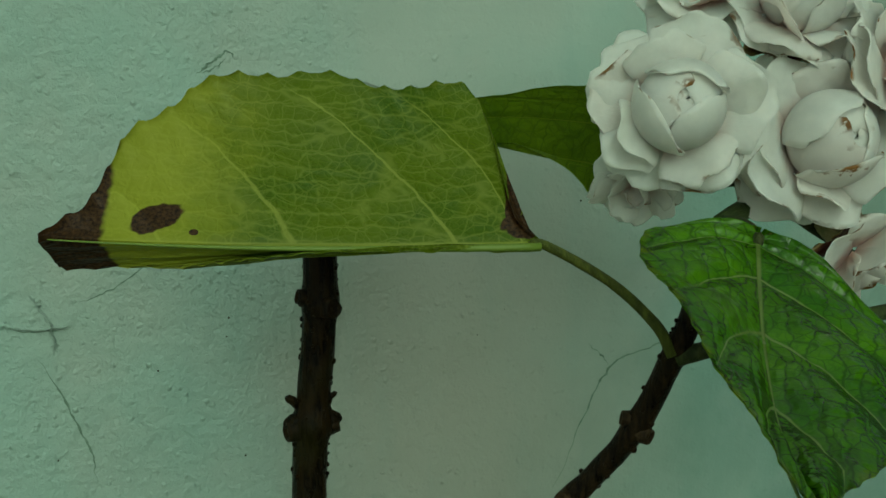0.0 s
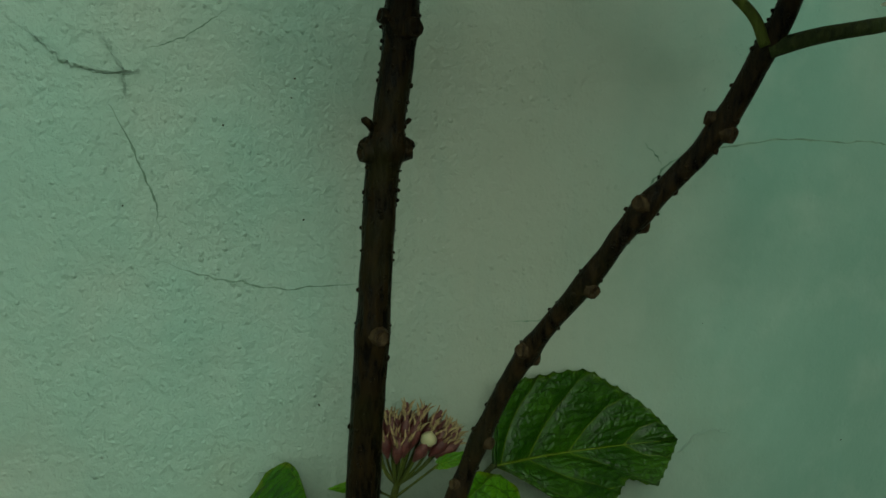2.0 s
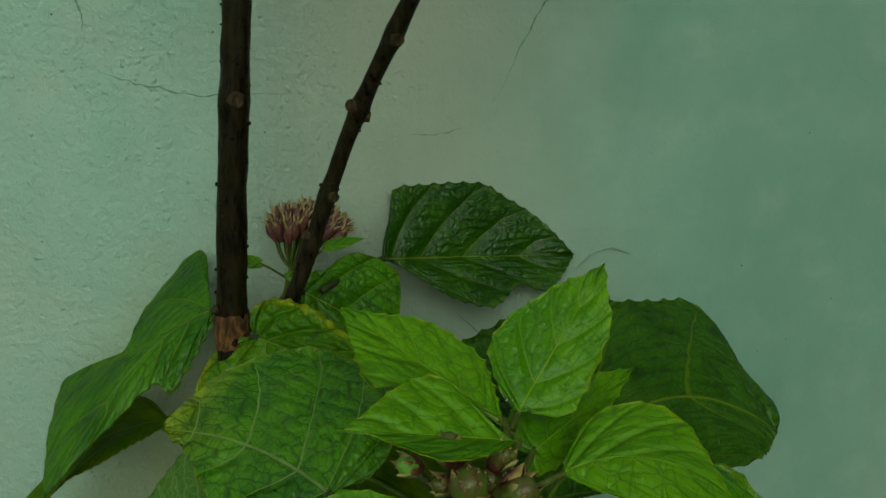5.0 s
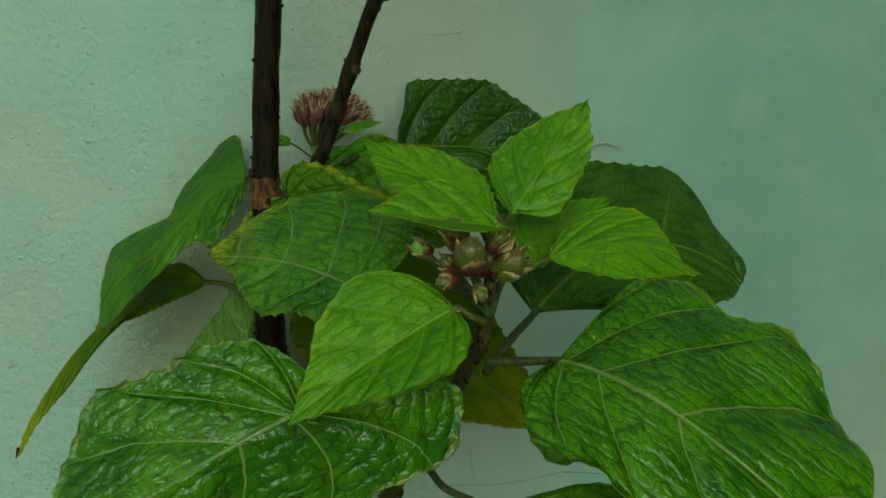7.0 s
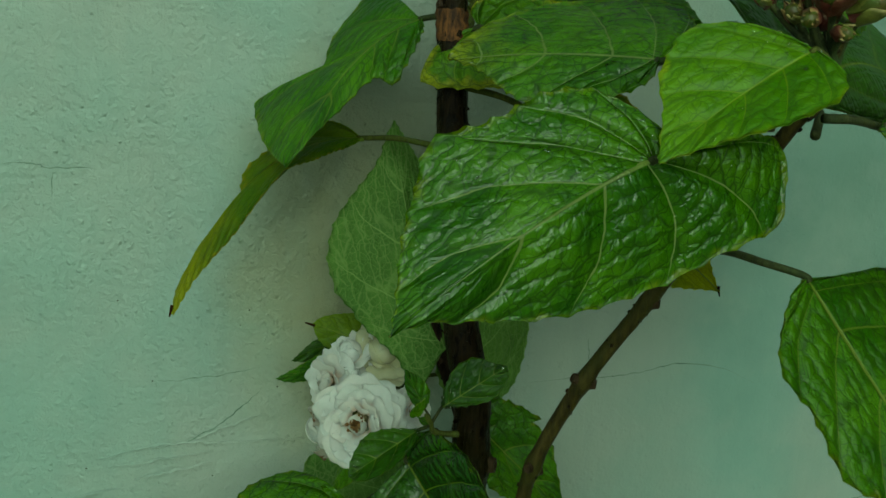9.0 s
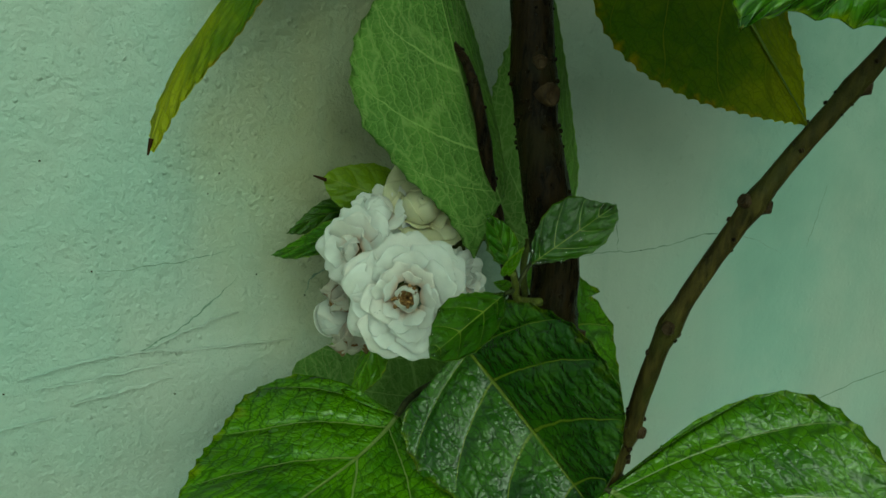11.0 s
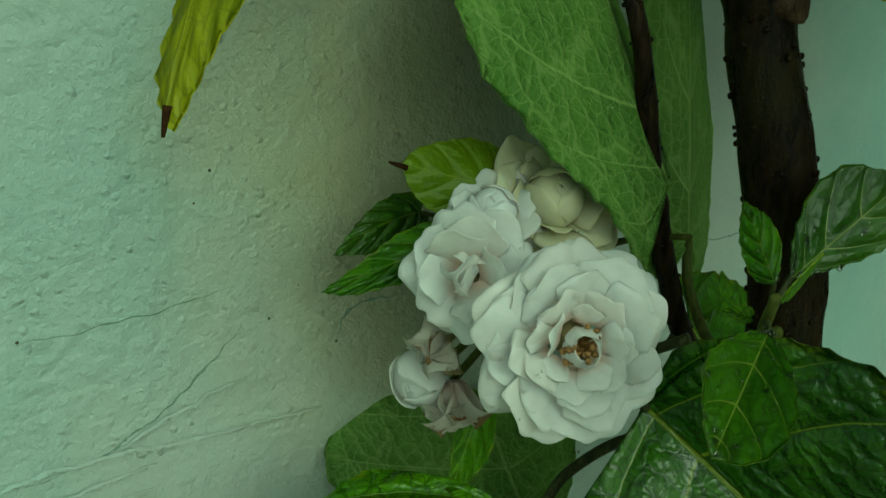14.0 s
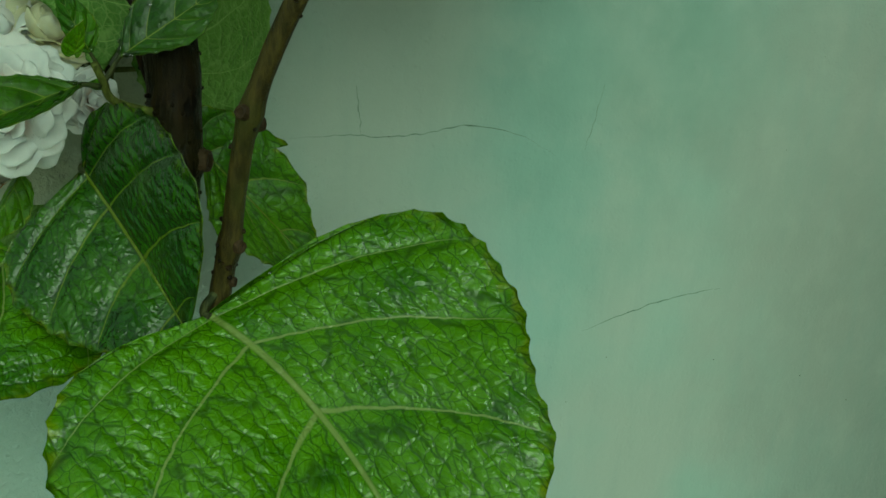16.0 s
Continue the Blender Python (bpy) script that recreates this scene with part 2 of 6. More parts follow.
GREEN_VEIN = (0.2352, 0.3028, 0.0408)
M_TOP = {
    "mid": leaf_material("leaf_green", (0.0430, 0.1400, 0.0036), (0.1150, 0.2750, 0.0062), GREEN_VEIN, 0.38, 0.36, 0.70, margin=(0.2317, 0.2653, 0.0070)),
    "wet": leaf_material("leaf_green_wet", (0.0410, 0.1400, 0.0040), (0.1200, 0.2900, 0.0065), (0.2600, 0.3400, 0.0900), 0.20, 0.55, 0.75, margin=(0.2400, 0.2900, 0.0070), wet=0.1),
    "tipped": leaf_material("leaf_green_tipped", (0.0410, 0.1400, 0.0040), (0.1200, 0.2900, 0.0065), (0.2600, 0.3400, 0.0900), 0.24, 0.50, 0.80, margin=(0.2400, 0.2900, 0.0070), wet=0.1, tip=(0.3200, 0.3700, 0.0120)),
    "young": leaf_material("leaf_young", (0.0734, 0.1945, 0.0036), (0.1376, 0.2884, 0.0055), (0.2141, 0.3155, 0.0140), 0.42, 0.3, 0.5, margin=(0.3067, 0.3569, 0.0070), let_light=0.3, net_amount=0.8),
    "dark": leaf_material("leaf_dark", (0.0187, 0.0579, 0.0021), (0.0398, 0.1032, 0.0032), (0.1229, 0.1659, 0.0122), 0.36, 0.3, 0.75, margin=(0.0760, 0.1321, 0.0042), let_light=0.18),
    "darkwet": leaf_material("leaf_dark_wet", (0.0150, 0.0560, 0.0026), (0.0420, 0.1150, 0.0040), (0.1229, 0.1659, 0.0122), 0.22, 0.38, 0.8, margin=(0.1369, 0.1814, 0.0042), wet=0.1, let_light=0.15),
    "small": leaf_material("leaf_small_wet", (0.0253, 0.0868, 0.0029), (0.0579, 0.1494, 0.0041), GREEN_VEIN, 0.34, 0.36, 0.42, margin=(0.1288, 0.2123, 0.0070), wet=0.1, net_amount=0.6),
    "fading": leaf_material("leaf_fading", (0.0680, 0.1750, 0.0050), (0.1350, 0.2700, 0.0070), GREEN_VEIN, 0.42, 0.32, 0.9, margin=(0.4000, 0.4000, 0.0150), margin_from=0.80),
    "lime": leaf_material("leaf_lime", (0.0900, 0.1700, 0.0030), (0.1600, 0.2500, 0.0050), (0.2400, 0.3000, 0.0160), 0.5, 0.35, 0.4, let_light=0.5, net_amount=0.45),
    "pale": leaf_material("leaf_pale", (0.1000, 0.2150, 0.0330), (0.1550, 0.2950, 0.0520), (0.3100, 0.4500, 0.1300), 0.58, 0.25, 1.0, pale_net=True, let_light=0.45, vein_amount=0.8),
    "yellow": leaf_material("leaf_yellowing", (0.1000, 0.2000, 0.0030), (0.1900, 0.2750, 0.0050), (0.3000, 0.3300, 0.0140), 0.45, 0.35, 0.45, margin=(0.5000, 0.3400, 0.0070), let_light=0.6, net_amount=0.5, tip=(0.4400, 0.4600, 0.0150)),
    "burnt": leaf_material("leaf_burnt", (0.0430, 0.0940, 0.0018), (0.0940, 0.1400, 0.0027), (0.2600, 0.3000, 0.0500), 0.55, 0.22, 0.35, pale_net=True, let_light=0.3, burnt=True, vein_amount=0.75, net_amount=0.75),
}
M_UNDER = leaf_material("leaf_underside", (0.0760, 0.1245, 0.0070), (0.1229, 0.1659, 0.0098), (0.2773, 0.2827, 0.0280), 0.6, 0.25, 0.9, pale_net=True, let_light=0.25, vein_amount=0.8)


def bark_material(name, dark, light, green, wetness):
    n = Nodes(name)
    c = coords(n)
    m = n.add("ShaderNodeMapping")
    m.inputs["Scale"].default_value = (1, 1, 0.22)
    n.link(c, m.inputs[0])
    streak = n.noise(m.outputs[0], 420, 5, 0.65)
    broad = n.noise(c, 38, 3)
    grain = n.noise(c, 1500, 3)
    col = n.mix(n.ramp(streak, 0.35, 0.7), dark, light)
    col = n.mix(n.math('MULTIPLY', n.ramp(broad, 0.45, 0.7), 0.55), col, green)
    col = n.mix(n.math('MULTIPLY', n.ramp(grain, 0.62, 0.75), 0.5), col, light)
    h = n.math('ADD', streak, n.math('MULTIPLY', grain, 0.35))
    return n.done(col, n.ramp(streak, 0.3, 0.7, 0.42 - 0.26 * wetness, 0.85 - 0.38 * wetness), n.bump(h, 0.8, 0.0012), 0.12 - 0.05 * wetness, 0.0)


M_BARK = bark_material("bark_dark", (0.0014, 0.0009, 0.0003), (0.0150, 0.0088, 0.0022), (0.0110, 0.0105, 0.0018), 1.0)
M_BARK_BROWN = bark_material("bark_brown", (0.0022, 0.0014, 0.0007), (0.025, 0.0155, 0.0065), (0.009, 0.0095, 0.0030), 0.7)
M_BARK_GREEN = bark_material("bark_green", (0.016, 0.013, 0.004), (0.058, 0.046, 0.012), (0.036, 0.040, 0.008), 0.4)
M_SHEATH = bark_material("dry_sheath", (0.014, 0.006, 0.003), (0.15, 0.068, 0.024), (0.05, 0.028, 0.010), 0.0)
M_SCAR = bark_material("leaf_scar", (0.014, 0.008, 0.004), (0.060, 0.040, 0.020), (0.026, 0.018, 0.008), 0.3)
M_STALK = bark_material("stalk_green", (0.040, 0.048, 0.010), (0.095, 0.110, 0.022), (0.06, 0.085, 0.016), 0.2)
M_STALK_DARK = bark_material("stalk_dark", (0.020, 0.026, 0.010), (0.055, 0.062, 0.022), (0.03, 0.06, 0.016), 0.3)


def rib_material():
    n = Nodes("midrib")
    f = n.noise(coords(n), 500, 3)
    return n.done(n.mix(f, (0.09, 0.145, 0.014), (0.15, 0.21, 0.03)), 0.5, n.bump(f, 0.3, 0.0005), 0.4)


M_RIB = rib_material()


def petal_material(name, body, base, brown):
    n = Nodes(name)
    flat = n.add("ShaderNodeUVMap", uv_map="petal").outputs[0]
    sep = n.add("ShaderNodeSeparateXYZ")
    n.link(flat, sep.inputs[0])
    u, v = sep.outputs[0], sep.outputs[1]
    obj = n.add("ShaderNodeObjectInfo").outputs["Random"]
    c = coords(n)
    soft = n.noise(c, 160, 3)
    m = n.add("ShaderNodeMapping")
    m.inputs["Scale"].default_value = (26, 2, 1)
    n.link(flat, m.inputs[0])
    lines = n.noise(m.outputs[0], 1.6, 3)
    col = n.mix(n.ramp(soft, 0.3, 0.75), body, tuple(x * 0.90 for x in body))
    # pinkish petal base, warmed further to paint the peach shade between petals
    col = n.mix(n.ramp(v, 0.48, 0.0, 0.0, 0.7), col, base)
    col = n.mix(n.math('MULTIPLY', n.ramp(obj, 0.55, 1.0), 0.14), col, base)
    if brown:
        rim = n.math('ADD', n.math('ADD', v, 0.04), n.math('MULTIPLY', n.math('SUBTRACT', n.noise(c, 420, 4), 0.5), 0.5))
        hurt = n.math('MULTIPLY', n.ramp(rim, 1.00, 1.07), n.math('MULTIPLY', n.ramp(obj, brown, brown + 0.1), n.ramp(n.noise(c, 75, 2), 0.48, 0.56)))
        burn = n.math('MULTIPLY', n.ramp(rim, 0.88, 0.93), n.math('MULTIPLY', n.ramp(obj, brown + 0.33, brown + 0.35), n.ramp(n.noise(c, 60, 2), 0.50, 0.56)))
        col = n.mix(n.math('MAXIMUM', hurt, burn), col, n.mix(n.noise(c, 300, 3), (0.11, 0.045, 0.016), (0.36, 0.18, 0.05)))
    nor = n.bump(lines, 0.16, 0.0006)
    nor = n.bump(n.noise(c, 300, 3), 0.3, 0.0008, nor)
    n.done(col, 0.42, nor, 0.4)
    n.bsdf.inputs["Subsurface Weight"].default_value = 0.5
    n.bsdf.inputs["Subsurface Radius"].default_value = (1.0, 0.8, 0.7)
    n.bsdf.inputs["Subsurface Scale"].default_value = 0.0025
    n.leafy(col, 0.52)
    return n.mat


M_PETAL = petal_material("petal_white", (0.89, 0.90, 0.88), (0.88, 0.69, 0.57), 0.0)
M_PETAL_AGED = petal_material("petal_aged", (0.92, 0.91, 0.88), (0.86, 0.64, 0.58), 0.25)
M_PETAL_CREAM = petal_material("petal_cream", (0.80, 0.78, 0.56), (0.70, 0.64, 0.40), 0.0)
M_PETAL_WILT = petal_material("petal_wilted", (0.70, 0.66, 0.58), (0.52, 0.34, 0.27), 0.2)


def plain(name, a, b, scale, rough, relief, spec=0.4, distance=0.001):
    n = Nodes(name)
    c = coords(n)
    f = n.noise(c, scale, 4)
    g = n.noise(c, scale * 6, 3)
    col = n.mix(n.ramp(n.math('ADD', f, n.math('MULTIPLY', n.math('SUBTRACT', g, 0.5), 0.4)), 0.3, 0.7), a, b)
    return n.done(col, rough, n.bump(g, relief, distance), spec)


M_STAMEN = plain("stamen", (0.10, 0.045, 0.012), (0.28, 0.16, 0.05), 300, 0.6, 0.4)
M_BUD = plain("bud_green_brown", (0.060, 0.090, 0.012), (0.065, 0.014, 0.009), 80, 0.36, 0.5)


def sepal_material(name, body, tip):
    n = Nodes(name)
    sep = n.add("ShaderNodeSeparateXYZ")
    n.link(n.add("ShaderNodeUVMap", uv_map="petal").outputs[0], sep.inputs[0])
    f = n.noise(coords(n), 260, 4)
    along = n.math('ADD', sep.outputs[1], n.math('MULTIPLY', n.math('SUBTRACT', f, 0.5), 0.5))
    col = n.mix(n.ramp(f, 0.3, 0.7), body, tuple(x * 2.2 for x in body))
    col = n.mix(n.ramp(along, 0.62, 0.98), col, tip)
    return n.done(col, 0.42, n.bump(f, 0.4, 0.0006), 0.4)


M_SEPAL = sepal_material("sepal_maroon", (0.045, 0.012, 0.008), (0.24, 0.17, 0.06))
M_SEPAL_TIP = sepal_material("sepal_green", (0.070, 0.075, 0.014), (0.34, 0.27, 0.12))
M_CALYX = plain("calyx_red", (0.055, 0.011, 0.012), (0.13, 0.042, 0.036), 160, 0.5, 0.4)
M_CALYX_TIP = plain("calyx_pale", (0.16, 0.10, 0.05), (0.33, 0.25, 0.12), 260, 0.55, 0.4)
M_GREENBIT = plain("green_bit", (0.07, 0.17, 0.02), (0.16, 0.30, 0.04), 200, 0.5, 0.4)
M_CORE = plain("receptacle", (0.16, 0.15, 0.05), (0.30, 0.24, 0.11), 240, 0.6, 0.4)
M_DRY = plain("leaf_tip_dry", (0.006, 0.003, 0.0015), (0.030, 0.014, 0.005), 400, 0.8, 0.6, 0.05)


def wall_material():
    n = Nodes("limewash_green")
    c = coords(n)
    big = n.noise(c, 5.5, 4, 0.6)
    big2 = n.noise(c, 3.1, 3, 0.55, 0.4)
    mid = n.noise(c, 26, 4, 0.6)
    col = n.mix(n.ramp(big, 0.36, 0.62), (0.289, 0.342, 0.300), (0.246, 0.346, 0.300))
    col = n.mix(n.math('MULTIPLY', n.ramp(big2, 0.52, 0.72), 0.45), col, (0.202, 0.342, 0.295))
    sep = n.add("ShaderNodeSeparateXYZ")
    n.link(c, sep.inputs[0])
    # old limewash stains and tinted patches: middle (x, z), size, strength and colour
    # darkens towards the right; the olive patch at (-0.035, 0.87) is painted leaf-tinted shade
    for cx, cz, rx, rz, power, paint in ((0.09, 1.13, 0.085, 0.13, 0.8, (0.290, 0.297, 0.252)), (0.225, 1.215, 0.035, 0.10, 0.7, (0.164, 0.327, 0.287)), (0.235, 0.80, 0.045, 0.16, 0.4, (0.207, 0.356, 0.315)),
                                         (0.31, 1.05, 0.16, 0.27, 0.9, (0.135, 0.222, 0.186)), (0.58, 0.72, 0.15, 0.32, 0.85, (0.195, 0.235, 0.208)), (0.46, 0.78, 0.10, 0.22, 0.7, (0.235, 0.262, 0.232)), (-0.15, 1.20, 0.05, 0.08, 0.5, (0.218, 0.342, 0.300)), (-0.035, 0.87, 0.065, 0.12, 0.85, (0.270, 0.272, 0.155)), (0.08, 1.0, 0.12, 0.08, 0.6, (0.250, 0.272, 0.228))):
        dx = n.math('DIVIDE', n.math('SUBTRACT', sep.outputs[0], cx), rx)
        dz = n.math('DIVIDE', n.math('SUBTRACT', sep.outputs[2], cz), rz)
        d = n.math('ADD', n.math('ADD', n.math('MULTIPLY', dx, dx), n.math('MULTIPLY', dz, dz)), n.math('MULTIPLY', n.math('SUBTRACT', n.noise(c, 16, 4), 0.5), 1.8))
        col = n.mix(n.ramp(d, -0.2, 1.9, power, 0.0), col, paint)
    col = n.mix(n.math('MULTIPLY', n.ramp(mid, 0.45, 0.75), 0.22), col, (0.328, 0.371, 0.327))
    brush = n.add("ShaderNodeMapping")
    brush.inputs["Scale"].default_value = (1.0, 1.0, 0.16)
    n.link(c, brush.inputs[0])
    stroke = n.noise(brush.outputs[0], 60, 4, 0.6)
    col = n.mix(n.math('MULTIPLY', n.ramp(stroke, 0.45, 0.75), 0.16), col, (0.164, 0.267, 0.240))
    dots = n.voronoi(c, 60, 'F1')
    speck = n.math('MULTIPLY', n.ramp(dots, 0.045, 0.075, 1.0, 0.0), n.ramp(mid, 0.64, 0.68))
    col = n.mix(n.math('MULTIPLY', speck, 0.7), col, (0.076, 0.089, 0.068))
    peel = n.noise(c, 170, 4, 0.6)
    grit = n.noise(c, 620, 3, 0.6)
    trowel = n.noise(c, 11, 2, 0.45)
    lump = n.ramp(n.voronoi(c, 230, 'F1'), 0.05, 0.34, 1.0, 0.0)
    lumps = n.math('MULTIPLY', lump, n.ramp(n.noise(c, 30, 3), 0.44, 0.60))
    rougher = n.ramp(sep.outputs[0], -0.06, 0.16, 1.0, 0.35)
    peel = n.math('MULTIPLY', peel, rougher)
    lumps = n.math('MULTIPLY', lumps, rougher)
    nor = n.bump(trowel, 0.6, 0.016)
    nor = n.bump(peel, 0.75, 0.0034, nor)
    nor = n.bump(lumps, 0.5, 0.0012, nor)
    nor = n.bump(n.noise(c, 260, 2, 0.5), 0.25, 0.0012, nor)
    nor = n.bump(grit, 0.3, 0.0005, nor)
    return n.done(col, 0.58, nor, 0.35)


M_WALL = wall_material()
M_CRACK = plain("crack_shadow", (0.105, 0.155, 0.118), (0.170, 0.240, 0.188), 220, 0.9, 0.5, 0.1)
M_RIDGE = M_WALL.copy()
M_RIDGE.name = "limewash_ridge"
M_DOT = plain("dark_speck", (0.025, 0.025, 0.018), (0.07, 0.075, 0.05), 500, 0.9, 0.3, 0.1)
water = Nodes("water")
water.bsdf.inputs["Transmission Weight"].default_value = 1.0
water.bsdf.inputs["IOR"].default_value = 1.33
M_WATER = water.done((1.0, 1.0, 1.0), 0.02, None, 0.5)
# unseen ground, kept pale and warm to throw fill light upwards
M_GROUND_BOUNCE = plain("pale_bounce_ground", (0.27, 0.25, 0.18), (0.39, 0.36, 0.27), 9, 0.9, 0.6, 0.2, 0.006)

# for the two unseen walls that only dim light and reflections
M_UNSEEN_WALL = plain("unseen_wall_dark", (0.09, 0.085, 0.07), (0.17, 0.16, 0.13), 6, 0.9, 0.6, 0.2, 0.006)

# ---- the wall and the ground ----


def box(name, lo, hi, mat):
    bm = bmesh.new()
    bmesh.ops.create_cube(bm, size=1)
    for v in bm.verts:
        v.co = Vector([lo[i] + (v.co[i] + 0.5) * (hi[i] - lo[i]) for i in range(3)])
    bmesh.ops.bevel(bm, geom=bm.edges, offset=0.004, segments=1, affect='EDGES')
    return part(name, bm, mat, smooth=False)


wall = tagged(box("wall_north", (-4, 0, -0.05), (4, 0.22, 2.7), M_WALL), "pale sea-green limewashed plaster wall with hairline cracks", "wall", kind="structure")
# added out of view to cut the sky light on the right-hand plaster
tagged(box("wall_east", (0.64, -0.6, -0.05), (0.84, -0.002, 2.7), M_UNSEEN_WALL), "unseen side wall added to dim the plaster at right", "wall", kind="structure")
# added behind the camera so that wet leaves and bark reflect something dark
tagged(box("wall_south", (-6, -5.2, -0.05), (6, -5.0, 1.2), M_UNSEEN_WALL), "unseen wall added opposite to darken reflections", "wall", kind="structure")
bm = bmesh.new()
bmesh.ops.create_grid(bm, x_segments=24, y_segments=24, size=20)
for v in bm.verts:
    v.co = Vector((v.co.x, v.co.y - 19.5, 0.012 * noise.noise(v.co * 0.7)))
ground = tagged(part("ground", bm, M_GROUND_BOUNCE), "unseen ground, made pale to bounce light from below", "ground", kind="structure")


def crack(points, width, mat=M_CRACK, lift=0.00025, jag=0.0006, name="crack", taper=True):
    """A hairline crack that wanders over the plaster: points are (x, z)."""
    path = smooth_path([(x, 0, z) for x, z in points], 9)
    bm = bmesh.new()
    prev, seed = None, rnd.random() * 50
    for i, p in enumerate(path):
        d = (path[min(i + 1, len(path) - 1)] - path[max(i - 1, 0)]).normalized()
        side = Vector((-d.z, 0, d.x))
        q = p + side * jag * noise.noise(Vector((i * 0.45, seed, 0))) * 2
        end = min(1.0, 4 * min(i, len(path) - 1 - i) / len(path)) if taper else 1.0
        w = width * (0.35 + 0.65 * abs(noise.noise(Vector((i * 0.7, seed, 5)))) * 2) * max(end, 0.15)
        row = [bm.verts.new(q - side * w / 2 + Vector((0, -lift * 0.3, 0))), bm.verts.new(q + Vector((0, -lift, 0))), bm.verts.new(q + side * w / 2 + Vector((0, -lift * 0.3, 0)))]
        if prev:
            for k in (0, 1):
                bm.faces.new((prev[k], prev[k + 1], row[k + 1], row[k]))
        prev = row
    ob = part(name, bm, mat)
    adopt(wall, ob)
    return ob


CRACKS = [
    (0.0008, [(-0.0970, 1.1835), (-0.0896, 1.1680), (-0.0843, 1.1542), (-0.0796, 1.1414), (-0.0787, 1.1286)]),
    (0.0006, [(-0.0796, 1.1162), (-0.0605, 1.1092), (-0.0459, 1.1065), (-0.0285, 1.1024), (-0.0055, 1.1032), (0.0286, 1.1036)]),
    (0.0008, [(0.1253, 1.1003), (0.1347, 1.1171), (0.1424, 1.1352), (0.1503, 1.1490), (0.1584, 1.1586), (0.1727, 1.1638), (0.1880, 1.1674), (0.2197, 1.1713), (0.2535, 1.1707), (0.2755, 1.1706), (0.2855, 1.1666), (0.3081, 1.1659)]),
    (0.0005, [(0.1448, 1.1691), (0.1509, 1.1639), (0.1550, 1.1580)]),
    (0.0004, [(0.0815, 1.0831), (0.0957, 1.0835), (0.1114, 1.0868)]),
    (0.0004, [(-0.1104, 1.2000), (-0.0998, 1.1955), (-0.0844, 1.1958)]),
    (0.0005, [(-0.0806, 1.2062), (-0.0703, 1.2093), (-0.0586, 1.2160), (-0.0479, 1.2239)]),
    (0.001, [(-0.0281, 1.2974), (-0.0222, 1.3026), (-0.0150, 1.3076), (-0.0118, 1.3042)]),
    (0.0006, [(-0.0260, 1.2984), (-0.0202, 1.3008), (-0.0154, 1.3043)]),
    (0.0007, [(-0.1503, 0.7605), (-0.1282, 0.7646), (-0.1205, 0.7694), (-0.1086, 0.7757), (-0.0964, 0.7863), (-0.0861, 0.7963)]),
    (0.0007, [(-0.0547, 0.7845), (-0.0515, 0.7928), (-0.0433, 0.7963), (-0.0311, 0.7962)]),
    (0.0004, [(-0.1486, 0.8026), (-0.1274, 0.8033), (-0.1065, 0.8056), (-0.0884, 0.8095)]),
    (0.0005, [(0.0801, 0.7928), (0.1063, 0.7947), (0.1215, 0.7951), (0.1372, 0.7945), (0.1596, 0.7974), (0.1828, 0.8019), (0.2152, 0.7971), (0.2408, 0.7863)]),
    (0.0004, [(0.1175, 0.8207), (0.1196, 0.8066), (0.1215, 0.7951)]),
    (0.0007, [(0.2732, 0.6777), (0.3104, 0.6881), (0.3455, 0.6954), (0.3805, 0.6992)]),
    (0.0004, [(0.2683, 0.8276), (0.2637, 0.8047), (0.2598, 0.7898)]),
    (0.0006, [(-0.2215, 0.9266), (-0.2051, 0.9269), (-0.1954, 0.9246), (-0.1714, 0.9251)]),
    (0.0005, [(-0.1955, 0.9240), (-0.1966, 0.9165), (-0.1975, 0.9088)]),
    (0.0005, [(0.1064, 0.9869), (0.1205, 0.9737), (0.1399, 0.9535)]),
]
for width, pts in CRACKS:
    crack(pts, 1.6 * width)
RIDGES = [
    (0.0022, [(-0.1775, 0.7569), (-0.1412, 0.7638), (-0.1087, 0.7634), (-0.0609, 0.7635)]),
    (0.0018, [(-0.1729, 0.7513), (-0.1470, 0.7539), (-0.1147, 0.7582)]),
    (0.0022, [(-0.1598, 0.7426), (-0.1381, 0.7461), (-0.1158, 0.7511)]),
    (0.0016, [(-0.1979, 0.7336), (-0.1820, 0.7359), (-0.1652, 0.7379)]),
    (0.003, [(-0.1259, 1.2116), (-0.1181, 1.2040), (-0.1099, 1.1997), (-0.0995, 1.1964), (-0.0843, 1.1977)]),
    (0.0016, [(-0.0989, 1.2105), (-0.0921, 1.1985), (-0.0895, 1.1866)]),
    (0.0014, [(-0.1244, 0.7660), (-0.1046, 0.7741), (-0.0859, 0.7798)]),
    (0.0014, [(0.0400, 1.2935), (0.0706, 1.2878), (0.0838, 1.2891)]),
    (0.0014, [(0.1741, 1.0104), (0.1891, 1.0207), (0.2050, 1.0186)]),
]
for width, pts in RIDGES:
    crack(pts, width, M_RIDGE, 0.0024, 0.0008, "plaster_ridge")
bm = bmesh.new()
for i in range(3000):
    x, z = rnd.uniform(-0.35, 0.6), rnd.uniform(0.6, 1.35)
    if noise.noise(Vector((x * 9, z * 9, 3))) > -0.1:
        blob(bm, (x, 0.0002, z), (0, -1, 0), rnd.uniform(0.0003, 0.0004 + 0.0006 * rnd.random() ** 3), 0.4, 6, 4, 0.5)
grains = part("plaster_grain", bm, M_RIDGE)
tagged(grains, kind="stuff")
adopt(wall, grains)
bm = bmesh.new()
